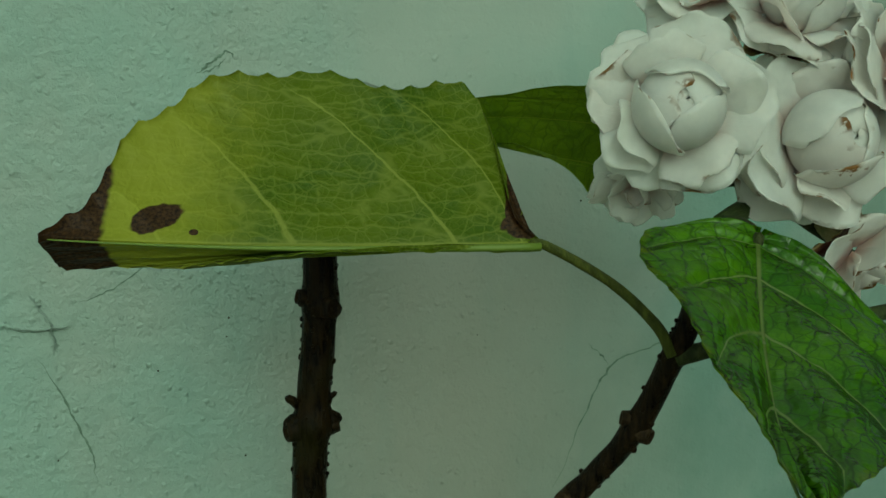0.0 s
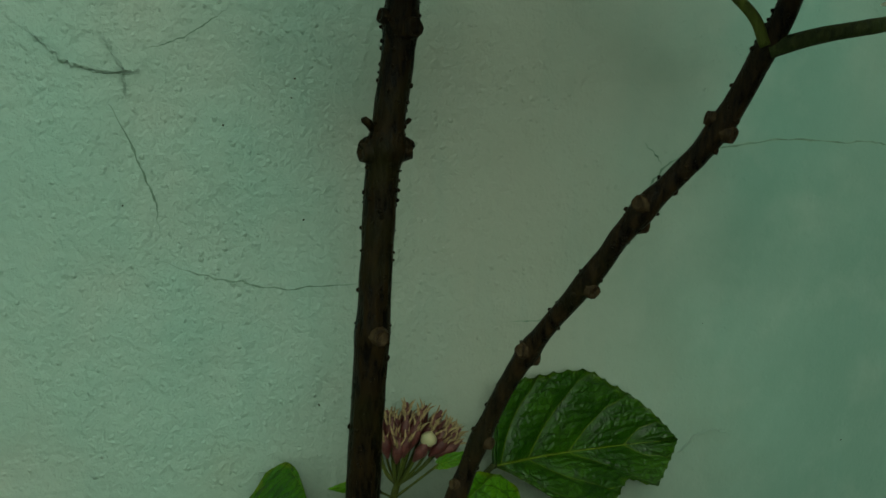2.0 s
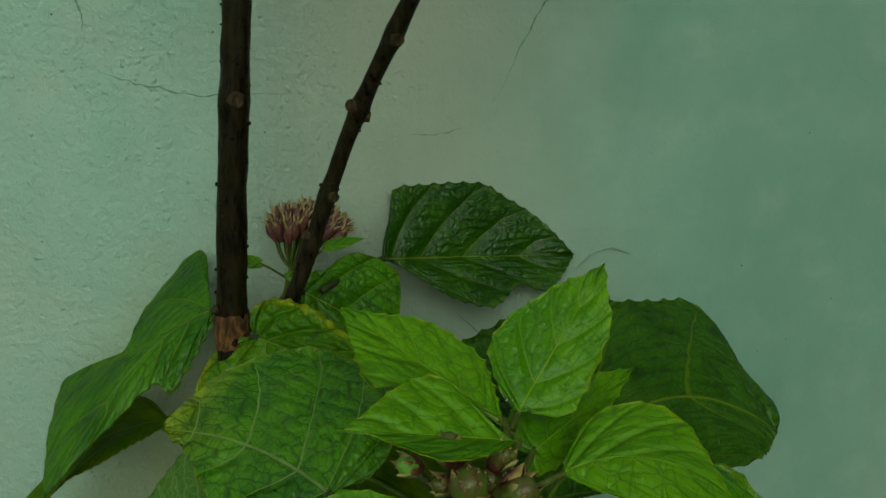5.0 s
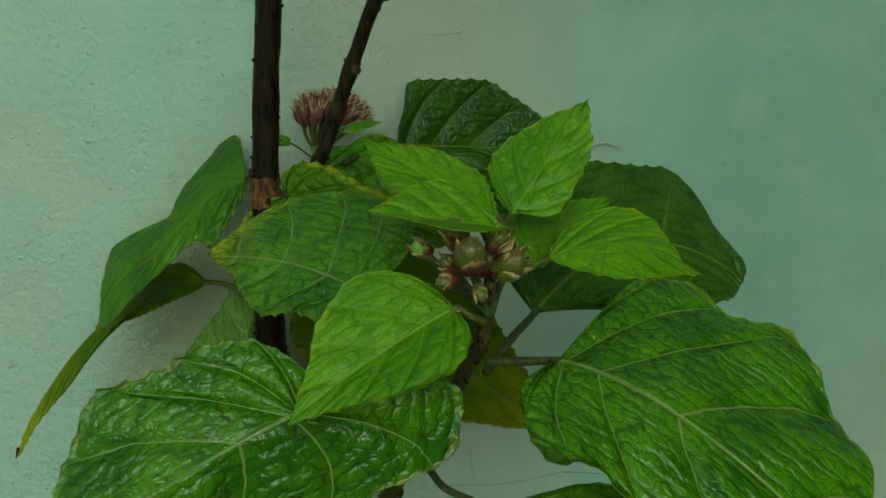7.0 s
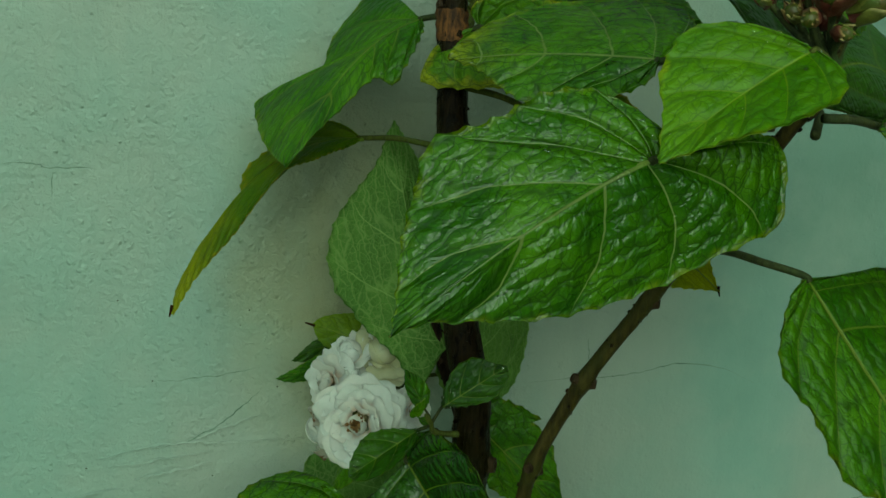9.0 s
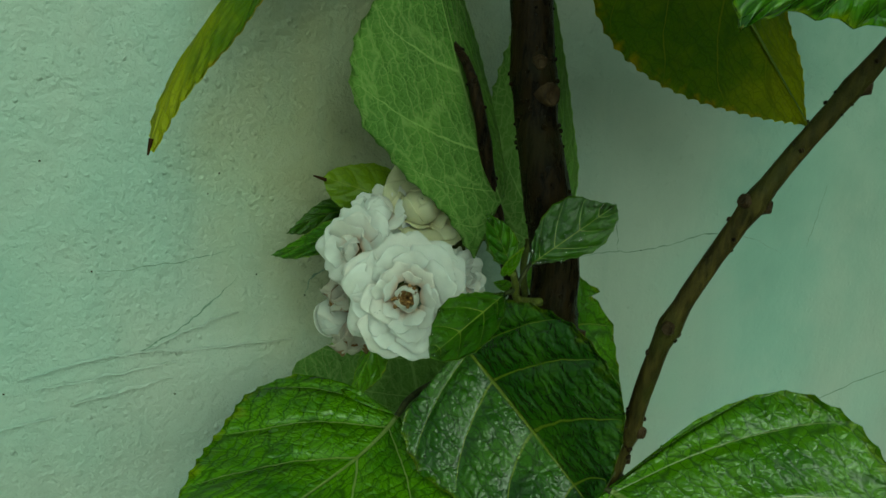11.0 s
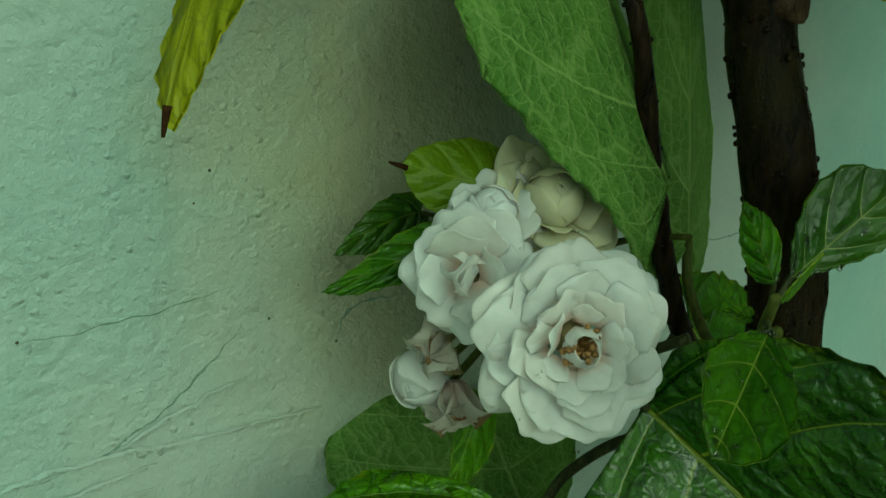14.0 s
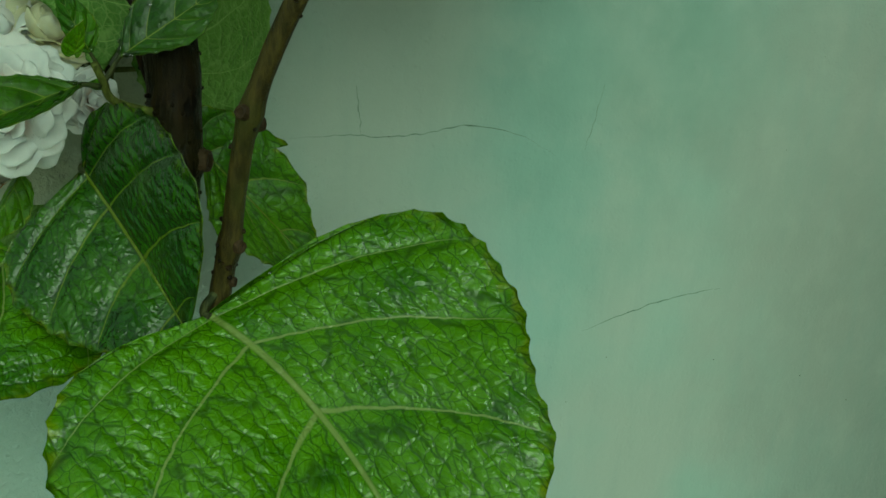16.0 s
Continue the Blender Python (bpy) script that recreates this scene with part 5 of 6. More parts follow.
LEAVES_SHOOT = [
    dict(base=(0.0376, -0.2223, 0.9960), mid=(0.0130, -0.1800, 0.9985), tip=(-0.0210, -0.1600, 0.9921), left=(-0.0060, -0.0093, -0.0174), right=(0.0250, 0.0291, 0.0226),
         edge_left=[(0.006, 0.17), (0.023, 0.36), (0.10, 0.58), (0.19, 0.70), (0.316, 0.66), (0.525, 0.85), (0.646, 0.69), (0.76, 0.38), (0.84, 0.18), (0.93, 0.08)], edge_right=[(-0.035, 0.08), (-0.085, 0.20), (-0.100, 0.36), (-0.077, 0.569), (0.015, 0.912), (0.094, 1.037), (0.268, 1.108), (0.499, 1.203), (0.66, 1.157), (0.799, 0.99), (0.942, 0.708), (1.0, 0.399), (1.01, 0.168)], tone='tipped', gloss=1, ripple=0.0013, stalk=[(0.0480, -0.2420, 0.9975), (0.0650, -0.2550, 0.9990), (0.0775, -0.2550, 0.9940)]),
    dict(base=(0.0680, -0.2620, 1.0011), mid=(0.0411, -0.2575, 0.9839), tip=(0.0158, -0.2710, 0.9674), left=(0.0071, -0.0166, -0.0066), right=(-0.0132, 0.0214, 0.0147),
         edge_left=[(0.0, 0.388), (0.041, 0.711), (0.158, 1.0), (0.314, 0.955), (0.484, 0.799), (0.641, 0.548), (0.828, 0.245)], edge_right=[(0.02, 0.346), (0.093, 0.707), (0.224, 1.008), (0.342, 1.105), (0.493, 1.0), (0.645, 0.813), (0.759, 0.489), (0.892, 0.218)], tone='young', stalk=[(0.0726, -0.2620, 0.9986), (0.0781, -0.2580, 0.9950)], drops=22),
    dict(base=(0.0194, -0.2620, 0.9669), mid=(-0.0173, -0.2785, 0.9569), tip=(-0.0623, -0.2810, 0.9199), left=(0.0190, 0.0017, -0.0337), right=(-0.0211, 0.0195, 0.0289),
         edge_left=[(-0.091, 0.023), (-0.223, 0.105), (-0.374, 0.26), (-0.478, 0.498), (-0.502, 0.72), (-0.444, 0.937), (-0.355, 1.138), (-0.23, 1.086), (-0.084, 1.026), (0.042, 1.019), (0.18, 0.962), (0.324, 0.835), (0.475, 0.67), (0.634, 0.477), (0.761, 0.275), (0.898, 0.066)], edge_right=[(-0.085, 0.103), (-0.082, 0.298), (-0.053, 0.488), (0.024, 0.744), (0.164, 0.878), (0.291, 0.903), (0.409, 0.945), (0.534, 1.025), (0.613, 0.937), (0.679, 0.784), (0.778, 0.588), (0.87, 0.344), (0.933, 0.161)], tone='mid', stalk=[(0.0383, -0.2500, 0.9716), (0.0567, -0.2480, 0.9763), (0.0655, -0.2500, 0.9767)], gloss=1, label='broad wet quilted green leaf with rippled glossy surface', drops=24),
    dict(base=(0.1051, -0.2500, 0.9784), mid=(0.1314, -0.2790, 0.9839), tip=(0.1854, -0.3000, 0.9314), left=(0.0503, 0.0540, 0.0287), right=(-0.0246, -0.0358, -0.0040),
         edge_left=[(0.039, 0.141), (0.032, 0.326), (0.018, 0.539), (0.049, 0.704), (0.155, 0.874), (0.249, 0.95), (0.363, 0.881), (0.482, 0.943), (0.58, 1.0), (0.665, 0.927), (0.739, 0.889), (0.801, 0.757), (0.899, 0.64), (0.98, 0.588), (1.028, 0.398), (1.03, 0.203)], edge_right=[(-0.008, 0.193), (-0.025, 0.439), (-0.009, 0.679), (0.084, 1.0), (0.152, 1.111), (0.206, 1.102), (0.238, 0.967), (0.314, 0.859), (0.376, 0.903), (0.521, 0.915), (0.709, 0.705)], tone='mid', stalk=[(0.0913, -0.2550, 0.9800), (0.0795, -0.2550, 0.9802)], gloss=1, label='broad wet quilted green leaf with rippled glossy surface'),
    dict(base=(0.0901, -0.2360, 1.0257), mid=(0.1060, -0.2230, 1.0443), tip=(0.1219, -0.2100, 1.0628), left=(-0.0135, 0.0077, 0.0062), right=(0.0102, -0.0065, -0.0042),
         edge_left=[(0.075, 0.479), (0.206, 0.94), (0.284, 1.051), (0.435, 1.041), (0.604, 0.81), (0.794, 0.472), (0.899, 0.179)], edge_right=[(0.07, 0.257), (0.083, 0.742), (0.172, 1.039), (0.392, 1.035), (0.684, 0.847), (0.815, 0.495)], tone='young', stalk=[(0.0866, -0.2450, 1.0238), (0.0845, -0.2520, 1.0197)], drops=30),
    dict(base=(0.0998, -0.2500, 1.0138), mid=(0.1253, -0.2480, 1.0262), tip=(0.1379, -0.2860, 1.0179), left=(0.0171, 0.0197, 0.0144), right=(0.0010, 0.0006, -0.0040),
         edge_left=[(-0.035, 0.374), (-0.024, 0.637), (0.072, 0.902), (0.267, 1.01), (0.493, 0.871), (0.704, 0.488), (0.854, 0.181)], edge_right=[(0.16, 0.631), (0.349, 1.0), (0.534, 1.063), (0.751, 0.644), (0.907, 0.182)], tone='young', stalk=[(0.0923, -0.2520, 1.0112), (0.0844, -0.2550, 1.0092)], drops=12),
    dict(base=(0.0855, -0.2400, 1.0256), mid=(0.0637, -0.2150, 1.0351), tip=(0.0418, -0.1900, 1.0446), left=(-0.0077, -0.0063, -0.0012), right=(0.0106, 0.0073, 0.0051),
         edge_left=[(0.181, 0.01), (0.292, 0.247), (0.412, 1.091), (0.498, 1.872), (0.702, 1.263)], edge_right=[(0.148, 0.541), (0.298, 0.989), (0.462, 1.104), (0.653, 1.0), (0.842, 0.429)], tone='young', stalk=[(0.0847, -0.2500, 1.0230)]),
    dict(base=(0.0875, -0.2500, 1.0240), mid=(0.0643, -0.2515, 1.0273), tip=(0.0411, -0.2530, 1.0307), left=(0.0010, -0.0131, 0.0009), right=(0.0004, 0.0166, 0.0104),
         edge_left=[(0.238, 0.79), (0.493, 1.195), (0.695, 0.739), (0.859, 0.121)], edge_right=[(0.101, 0.024), (0.223, 0.514), (0.393, 1.003), (0.559, 0.979), (0.728, 0.698), (0.851, 0.362)], tone='young', stalk=[(0.0843, -0.2550, 1.0214)]),
    dict(base=(0.0958, -0.2350, 1.0136), mid=(0.1164, -0.2175, 1.0193), tip=(0.1370, -0.2000, 1.0250), left=(-0.0089, 0.0081, 0.0072), right=(0.0039, -0.0020, -0.0079),
         edge_left=CORDATE, edge_right=CORDATE, tone='young', stalk=[(0.0872, -0.2500, 1.0097)]),
    dict(base=(0.1059, -0.2100, 0.9817), mid=(0.1603, -0.1500, 1.0177), tip=(0.2179, -0.1500, 0.9773), left=(-0.0174, 0.0360, 0.0495), right=(0.0008, -0.0017, -0.0028),
         edge_left=[(-0.021, 0.102), (-0.107, 0.794), (-0.058, 0.937), (0.042, 0.999), (0.251, 1.098), (0.387, 1.085), (0.736, 1.009), (0.911, 0.978), (0.98, 0.785), (0.973, 0.591), (1.017, 0.393), (1.067, 0.147)], edge_right=[(0.127, 0.01), (0.315, 0.563), (0.564, 1.978), (0.886, 2.335)], tone='dark', stalk=[(0.0923, -0.2350, 0.9808), (0.0809, -0.2500, 0.9742)]),
    dict(base=(0.0797, -0.2575, 0.9287), mid=(0.0996, -0.2737, 0.8946), tip=(0.1194, -0.2900, 0.8640), left=(0.0448, 0.0242, 0.0146), right=(-0.0250, -0.0114, -0.0092),
         edge_left=[(0.077, 0.312), (0.168, 0.759), (0.324, 1.071), (0.544, 1.069), (0.769, 0.764)], edge_right=[(0.019, 0.31), (0.099, 0.695), (0.186, 1.014), (0.287, 1.101), (0.387, 1.062), (0.495, 1.1), (0.603, 1.137), (0.73, 1.072), (0.89, 0.637)], tone='mid', stalk=[(0.0678, -0.2500, 0.9321), (0.0630, -0.2350, 0.9325), (0.0545, -0.2250, 0.9312)]),
    dict(base=(0.0129, -0.1590, 0.7580), mid=(0.0424, -0.1925, 0.7455), tip=(0.0569, -0.2500, 0.7029), left=(0.0562, -0.0040, 0.0455), right=(-0.0386, -0.0119, -0.0111),
         edge_left=[(0.004, 0.132), (0.012, 0.35), (0.022, 0.55), (0.055, 0.75), (0.105, 0.93), (0.17, 1.035), (0.26, 1.08), (0.36, 1.09), (0.46, 1.06), (0.557, 1.02), (0.639, 0.934), (0.746, 0.827), (0.849, 0.76), (0.92, 0.652), (0.987, 0.487), (1.029, 0.268)], edge_right=[(0.023, 0.19), (0.01, 0.445), (-0.013, 0.759), (0.004, 1.031), (0.056, 1.237), (0.146, 1.41), (0.279, 1.527), (0.433, 1.43), (0.641, 1.118), (0.833, 0.625)], tone='mid', stalk=[(0.0135, -0.1575, 0.7610), (0.0182, -0.1560, 0.7650)], gloss=1, label='large fresh green heart-shaped leaf with yellow veins', drops=16),
]
for spec in LEAVES_SHRUB:
    leaf(shrub, **spec)
for spec in LEAVES_SHOOT:
    leaf(shoot, **spec)
# dry dark tips
for tip, way, size in (((-0.1313, -0.0881, 0.8709), (-0.25, -0.1, -1), 0.0035), ((-0.0635, -0.0532, 0.8517), (-1, -0.1, 0.35), 0.0035), ((0.1499, -0.0913, 0.8769), (0.3, 0, -1), 0.0035)):
    bm = bmesh.new()
    w = Vector(way).normalized()
    tube(bm, [Vector(tip) + w * size * (f - 0.75) for f in (0, 0.4, 0.8, 1.2, 1.6)], lambda f: 0.0009 * (1 - 0.85 * f) + 0.00015, 7, 0.6)
    dry = part("dry_tip", bm, M_DRY, label="shrivelled black-brown leaf tip")
    adopt(shrub, dry)

# ---- blossoms ----


def petal_mesh(name, length, width, cup, curl, wave, mat, seed, bite=0.0, point=0.0):
    """One petal: it grows along +y from the origin, its face to +z."""
    bm = bmesh.new()
    uv = bm.loops.layers.uv.new("petal")
    nu, nv, info, layers = 16, 14, {}, []
    for off in (0.0, -0.00022):
        grid = []
        for j in range(nv + 1):
            v = j / nv
            half = width * 0.5 * (0.26 + 0.74 * math.sin(math.pi * min(1, v * (0.645 + 0.155 * point) + 0.05))) * (1 - point * v ** 3)
            row = []
            for i in range(nu + 1):
                u = 2 * i / nu - 1
                reach = length * v * (1 - 0.42 * v * v * abs(u) ** 2.0 + 0.022 * v * math.sin(5 * u + seed) + 0.04 * v ** 3 * noise.noise(Vector((u * 3.5, seed, 2.0))) + 0.010 * v ** 6 * noise.noise(Vector((u * 13, seed, 7.0))) - bite * v ** 6 * math.exp(-(u * 5) ** 2))
                x = half * u * (1 - 0.08 * v * abs(u))
                z = cup * (u * u) * width * 0.5 * (0.4 + 0.6 * v) + curl * length * (v ** 2.2) + wave * v * v * math.sin(4.2 * u + seed * 2) * width * 0.2
                z += 0.0006 * noise.noise(Vector((x * 160, reach * 160, seed))) + 0.00035 * noise.noise(Vector((x * 520, reach * 300, seed)))
                w = bm.verts.new((x, reach, z + off))
                info[w] = (i / nu, v * (1.0 - 0.08 * (1 - abs(u))) + 0.12 * v * abs(u) ** 3)
                row.append(w)
            grid.append(row)
        layers.append(grid)
    def face(vs):
        f = bm.faces.new(vs)
        for lp in f.loops:
            lp[uv].uv = info[lp.vert]
    up, low = layers
    for j in range(nv):
        for i in range(nu):
            face((up[j][i], up[j][i + 1], up[j + 1][i + 1], up[j + 1][i]))
            face((low[j + 1][i], low[j + 1][i + 1], low[j][i + 1], low[j][i]))
        for k, order in ((0, 1), (nu, -1)):
            face((up[j][k], up[j + 1][k], low[j + 1][k], low[j][k])[::order])
    for i in range(nu):
        face((up[nv][i], up[nv][i + 1], low[nv][i + 1], low[nv][i]))
    me = bpy.data.meshes.new(name)
    bm.to_mesh(me)
    bm.free()
    me.materials.append(mat)
    me.polygons.foreach_set("use_smooth", [True] * len(me.polygons))
    return me


def wrap_mesh(name, R, low, high, wide, flare, mat, seed):
    """A petal that hugs a globe of radius R round the origin, from low up to high (degrees from the top)."""
    bm = bmesh.new()
    uv = bm.loops.layers.uv.new("petal")
    nu, nv, info, layers = 14, 14, {}, []
    for off in (0.0, -0.00025):
        grid = []
        for j in range(nv + 1):
            v = j / nv
            row = []
            for i in range(nu + 1):
                u = 2 * i / nu - 1
                th = radians(low + (high - low) * v * (1 - 0.34 * v * v * abs(u) ** 2.4 + 0.03 * v * math.sin(4 * u + seed)))
                half = radians(wide) * (0.45 + 0.55 * math.sin(math.pi * min(1, 0.15 + 0.62 * v)))
                ph = half * u / max(math.sin(th), 0.35)
                rim = max(v ** 5, abs(u) ** 5 * v)
                rr = R * (1 + flare * rim + 0.012 * noise.noise(Vector((u * 1.6, v * 2, seed)))) + off
                w = bm.verts.new((rr * math.sin(th) * math.sin(ph), rr * math.sin(th) * math.cos(ph), rr * 0.88 * math.cos(th)))
                info[w] = (i / nu, 0.25 + v * (0.72 - 0.06 * (1 - abs(u))) + 0.12 * v * abs(u) ** 3)
                row.append(w)
            grid.append(row)
        layers.append(grid)

    def face(vs):
        f = bm.faces.new(vs)
        for lp in f.loops:
            lp[uv].uv = info[lp.vert]
    up, lower = layers
    for j in range(nv):
        for i in range(nu):
            face((up[j][i + 1], up[j][i], up[j + 1][i], up[j + 1][i + 1]))
            face((lower[j + 1][i + 1], lower[j + 1][i], lower[j][i], lower[j][i + 1]))
        for k, order in ((0, 1), (nu, -1)):
            face((up[j][k], up[j + 1][k], lower[j + 1][k], lower[j][k])[::-order])
    for i in range(nu):
        face((up[nv][i + 1], up[nv][i], lower[nv][i], lower[nv][i + 1]))
    me = bpy.data.meshes.new(name)
    bm.to_mesh(me)
    bm.free()
    me.materials.append(mat)
    me.polygons.foreach_set("use_smooth", [True] * len(me.polygons))
    return me


SETS = {}


def petals_of(mat, size, closed=False):
    """Petal meshes of a size, shared by all petals alike."""
    key = (mat.name, round(size, 4), closed)
    if key not in SETS:
        SETS[key] = [petal_mesh("petal", size, size * w, cup, curl, wave, mat, sd, bite)
                     for w, cup, curl, wave, sd, bite in (((1.25, 0.55, 0.42, 0.10, 1.7, 0.0), (1.35, 0.50, 0.36, 0.14, 2.9, 0.04), (1.20, 0.60, 0.48, 0.08, 3.6, 0.0), (1.40, 0.45, 0.40, 0.12, 5.2, 0.05)) if closed else ((1.25, -0.12, -0.10, 0.20, 1.0, 0.0), (1.42, -0.04, -0.04, 0.30, 2.3, 0.07), (1.20, -0.16, -0.02, 0.18, 3.1, 0.0), (1.48, -0.10, -0.14, 0.32, 4.7, 0.09)))]
    return SETS[key]


def flower(owner, at, axis, radius, whorls, mat, stamens=0, roll=0.0, label="", name="flower", seed=0, globe=0.0, dew=0):
    """A double blossom. whorls: rows of (petals, length, opening angle from the axis in degrees, start off the axis)."""
    r = random.Random(seed)
    frame_m = Matrix.Translation(at) @ Vector(axis).to_track_quat('Z', 'Y').to_matrix().to_4x4() @ Matrix.Rotation(roll, 4, 'Z')
    bm = bmesh.new()
    tube(bm, [Vector((0, 0, -radius * 0.75)), Vector((0, 0, -radius * 0.45)), Vector((0, 0, -radius * 0.3)), Vector((0, 0, -radius * 0.22))], lambda f: radius * (0.09 + 0.12 * f), 10, 0.1)
    head = part(name, bm, M_CORE, label=label)
    head.matrix_world = frame_m
    adopt(owner, head)
    for w, (count, size, open_deg, start) in enumerate(whorls):
        forms = petals_of(mat, radius * size, open_deg < 26)
        for i in range(count):
            phi = 2 * math.pi * (i + 0.5 * (w % 2) + r.uniform(-0.16, 0.16)) / count
            ob = new("petal", forms[r.randrange(4)])
            tilt = radians(90 - open_deg + r.uniform(-12, 12))
            m = Matrix.Rotation(phi, 4, 'Z') @ Matrix.Translation((0, radius * start, -radius * 0.10 + radius * 0.06 * (len(whorls) - w) * 0.4)) @ Matrix.Rotation(tilt, 4, 'X') @ Matrix.Rotation(r.uniform(-0.25, 0.25), 4, 'Y')
            sc = r.uniform(0.85, 1.1)
            ob.parent = head
            ob.matrix_parent_inverse = Matrix.Identity(4)
            ob.matrix_basis = m @ Matrix.Diagonal((sc, sc, sc, 1))
    if globe:
        # overlapping petals close over the centre
        R = radius * globe
        bm = bmesh.new()
        blob(bm, (0, 0, R * 0.52), (0, 0, 1), R * 0.79, 0.88, 14, 10, 0.02)
        core_uv = bm.loops.layers.uv.new("petal")
        for f in bm.faces:
            for lp in f.loops:
                lp[core_uv].uv = (0.5, 0.55)
        core = part("inner_petals", bm, mat)
        core.parent = head
        for k in range(7):
            high = -14 + 8 * k + r.uniform(-2, 4)
            ob = new("petal", wrap_mesh("petal", R * (0.80 + 0.034 * k), 128, high, 72 - 2 * k, 0.006 + 0.09 * (k > 4), mat, seed + 3 * k))
            ob.parent = head
            ob.matrix_parent_inverse = Matrix.Identity(4)
            ob.matrix_basis = Matrix.Translation((0, 0, R * 0.52)) @ Matrix.Rotation(2.4 * k + r.uniform(-0.2, 0.2), 4, 'Z')
    if mat is M_PETAL_AGED:
        forms = petals_of(M_SEPAL, round(radius * 0.62, 4))
        for i in range(6):
            ob = new("sepal", forms[r.randrange(4)])
            ob.parent = head
            ob.matrix_parent_inverse = Matrix.Identity(4)
            ob.matrix_basis = Matrix.Rotation(2 * math.pi * (i + r.uniform(-0.2, 0.2)) / 6, 4, 'Z') @ Matrix.Translation((0, radius * 0.14, -radius * 0.30)) @ Matrix.Rotation(radians(r.uniform(-28, 5)), 4, 'X') @ Matrix.Diagonal((0.7, 1, 1, 1))
    if dew:
        bm = bmesh.new()
        petals = [o for o in head.children if o.name.startswith("petal")]
        for i in range(dew):
            o = r.choice(petals)
            v = r.choice(o.data.vertices)
            n3 = (o.matrix_basis.to_3x3() @ v.normal).normalized()
            if n3.z < 0.2:
                n3 = -n3
            blob(bm, o.matrix_basis @ v.co + n3 * 0.0002, n3, r.uniform(0.0003, 0.0008), 0.6, 8, 6, 0.1)
        wet = part("water_drop", bm, M_WATER, label="clear water drops")
        tagged(wet, kind="stuff")
        wet.parent = head
    if stamens:
        bm = bmesh.new()
        for i in range(stamens):
            a, lean = r.uniform(0, 6.283), r.uniform(0.15, 0.75)
            d = Vector((math.cos(a) * lean, math.sin(a) * lean, 1)).normalized()
            L = radius * r.uniform(0.20, 0.42)
            bend = Vector((r.uniform(-1, 1), r.uniform(-1, 1), -0.6)) * L * 0.35
            tube(bm, smooth_path([Vector((0, 0, 0)), d * L * 0.5, d * L * 0.85 + bend * 0.4, d * L + bend], 4), lambda f: 0.00045 * (1 - 0.4 * f), 5)
            blob(bm, d * L + bend, d, 0.0008, 1.5, 6, 4)
        st = part("stamen", bm, M_STAMEN, label="withered brown stamens")
        st.parent = head
    return head


FULL = ((4, 0.42, 10, 0.14), (6, 0.54, 28, 0.18), (7, 0.66, 48, 0.22), (9, 0.78, 66, 0.24), (9, 0.88, 84, 0.22), (8, 0.92, 98, 0.16))
LOOSE = ((3, 0.30, 12, 0.20), (5, 0.36, 34, 0.22), (7, 0.44, 52, 0.28), (7, 0.56, 64, 0.32), (8, 0.68, 76, 0.34), (9, 0.80, 88, 0.30), (7, 0.86, 98, 0.26))
BROAD = ((3, 0.55, 16, 0.10), (4, 0.72, 42, 0.16), (5, 0.90, 64, 0.18), (6, 1.0, 84, 0.16))
WILT = ((4, 1.0, 2, 0.10), (4, 0.85, 9, 0.12))
GLOBE = ((4, 0.86, 50, 0.32), (5, 1.0, 70, 0.28), (6, 1.05, 90, 0.20))
CREAMY = ((5, 0.62, 44, 0.30), (6, 0.78, 58, 0.32), (7, 0.92, 72, 0.30), (7, 0.98, 88, 0.22))
BALL = ((4, 0.85, 40, 0.30),)
flower(shrub, (-0.0428, -0.1000, 0.8155), (-0.42, -0.88, 0.12), 0.0220, LOOSE, M_PETAL, 34, 0.3, 'full white double blossom with withered brown stamens', seed=3, dew=60)
flower(shrub, (-0.0542, -0.0720, 0.8267), (-0.8, -0.5, 0.25), 0.0165, BROAD, M_PETAL, 0, 1.0, 'white double blossom turned aside', seed=5, dew=25)
flower(shrub, (-0.0256, -0.0680, 0.8403), (-0.25, -0.75, 0.6), 0.0165, CREAMY, M_PETAL_CREAM, 0, 0.5, 'cream double blossom shaded by a leaf', seed=8, globe=0.50)
flower(shrub, (-0.0427, -0.0660, 0.8386), (-0.45, -0.55, 0.7), 0.0110, GLOBE, M_PETAL, 0, 0.2, 'half-open white blossom', seed=9, globe=0.6)
flower(shrub, (-0.0142, -0.0880, 0.8162), (0.45, -0.75, 0.25), 0.0119, FULL, M_PETAL, 0, 0.9, 'small white double blossom', seed=12)
flower(shrub, (-0.0530, -0.0520, 0.7930), (-0.75, -0.45, -0.15), 0.0098, BALL, M_PETAL, 0, 0.1, 'closed white blossom bud', seed=14, globe=0.85)
flower(shrub, (-0.0510, -0.0620, 0.7924), (-0.1, -0.25, -1), 0.0130, WILT, M_PETAL_WILT, 0, 0.1, 'wilted hanging blossom with brown streaks', seed=15)
flower(shrub, (-0.0555, -0.0620, 0.8050), (-0.85, -0.45, 0.05), 0.0095, WILT, M_PETAL_WILT, 0, 0.6, 'wilting blossom with brownish pink petals', seed=17)
flower(shrub, (0.0913, -0.1820, 1.2725), (-0.3, -0.95, 0.15), 0.0192, GLOBE, M_PETAL_AGED, 0, 0.4, 'white double blossom with a closed globe centre and browned petal edges', seed=21, globe=0.62)
flower(shrub, (0.1346, -0.1780, 1.2634), (0.02, -0.98, 0.1), 0.0212, GLOBE, M_PETAL_AGED, 0, 1.4, 'white double blossom with a closed globe centre and browned petal edges', seed=22, globe=0.62)
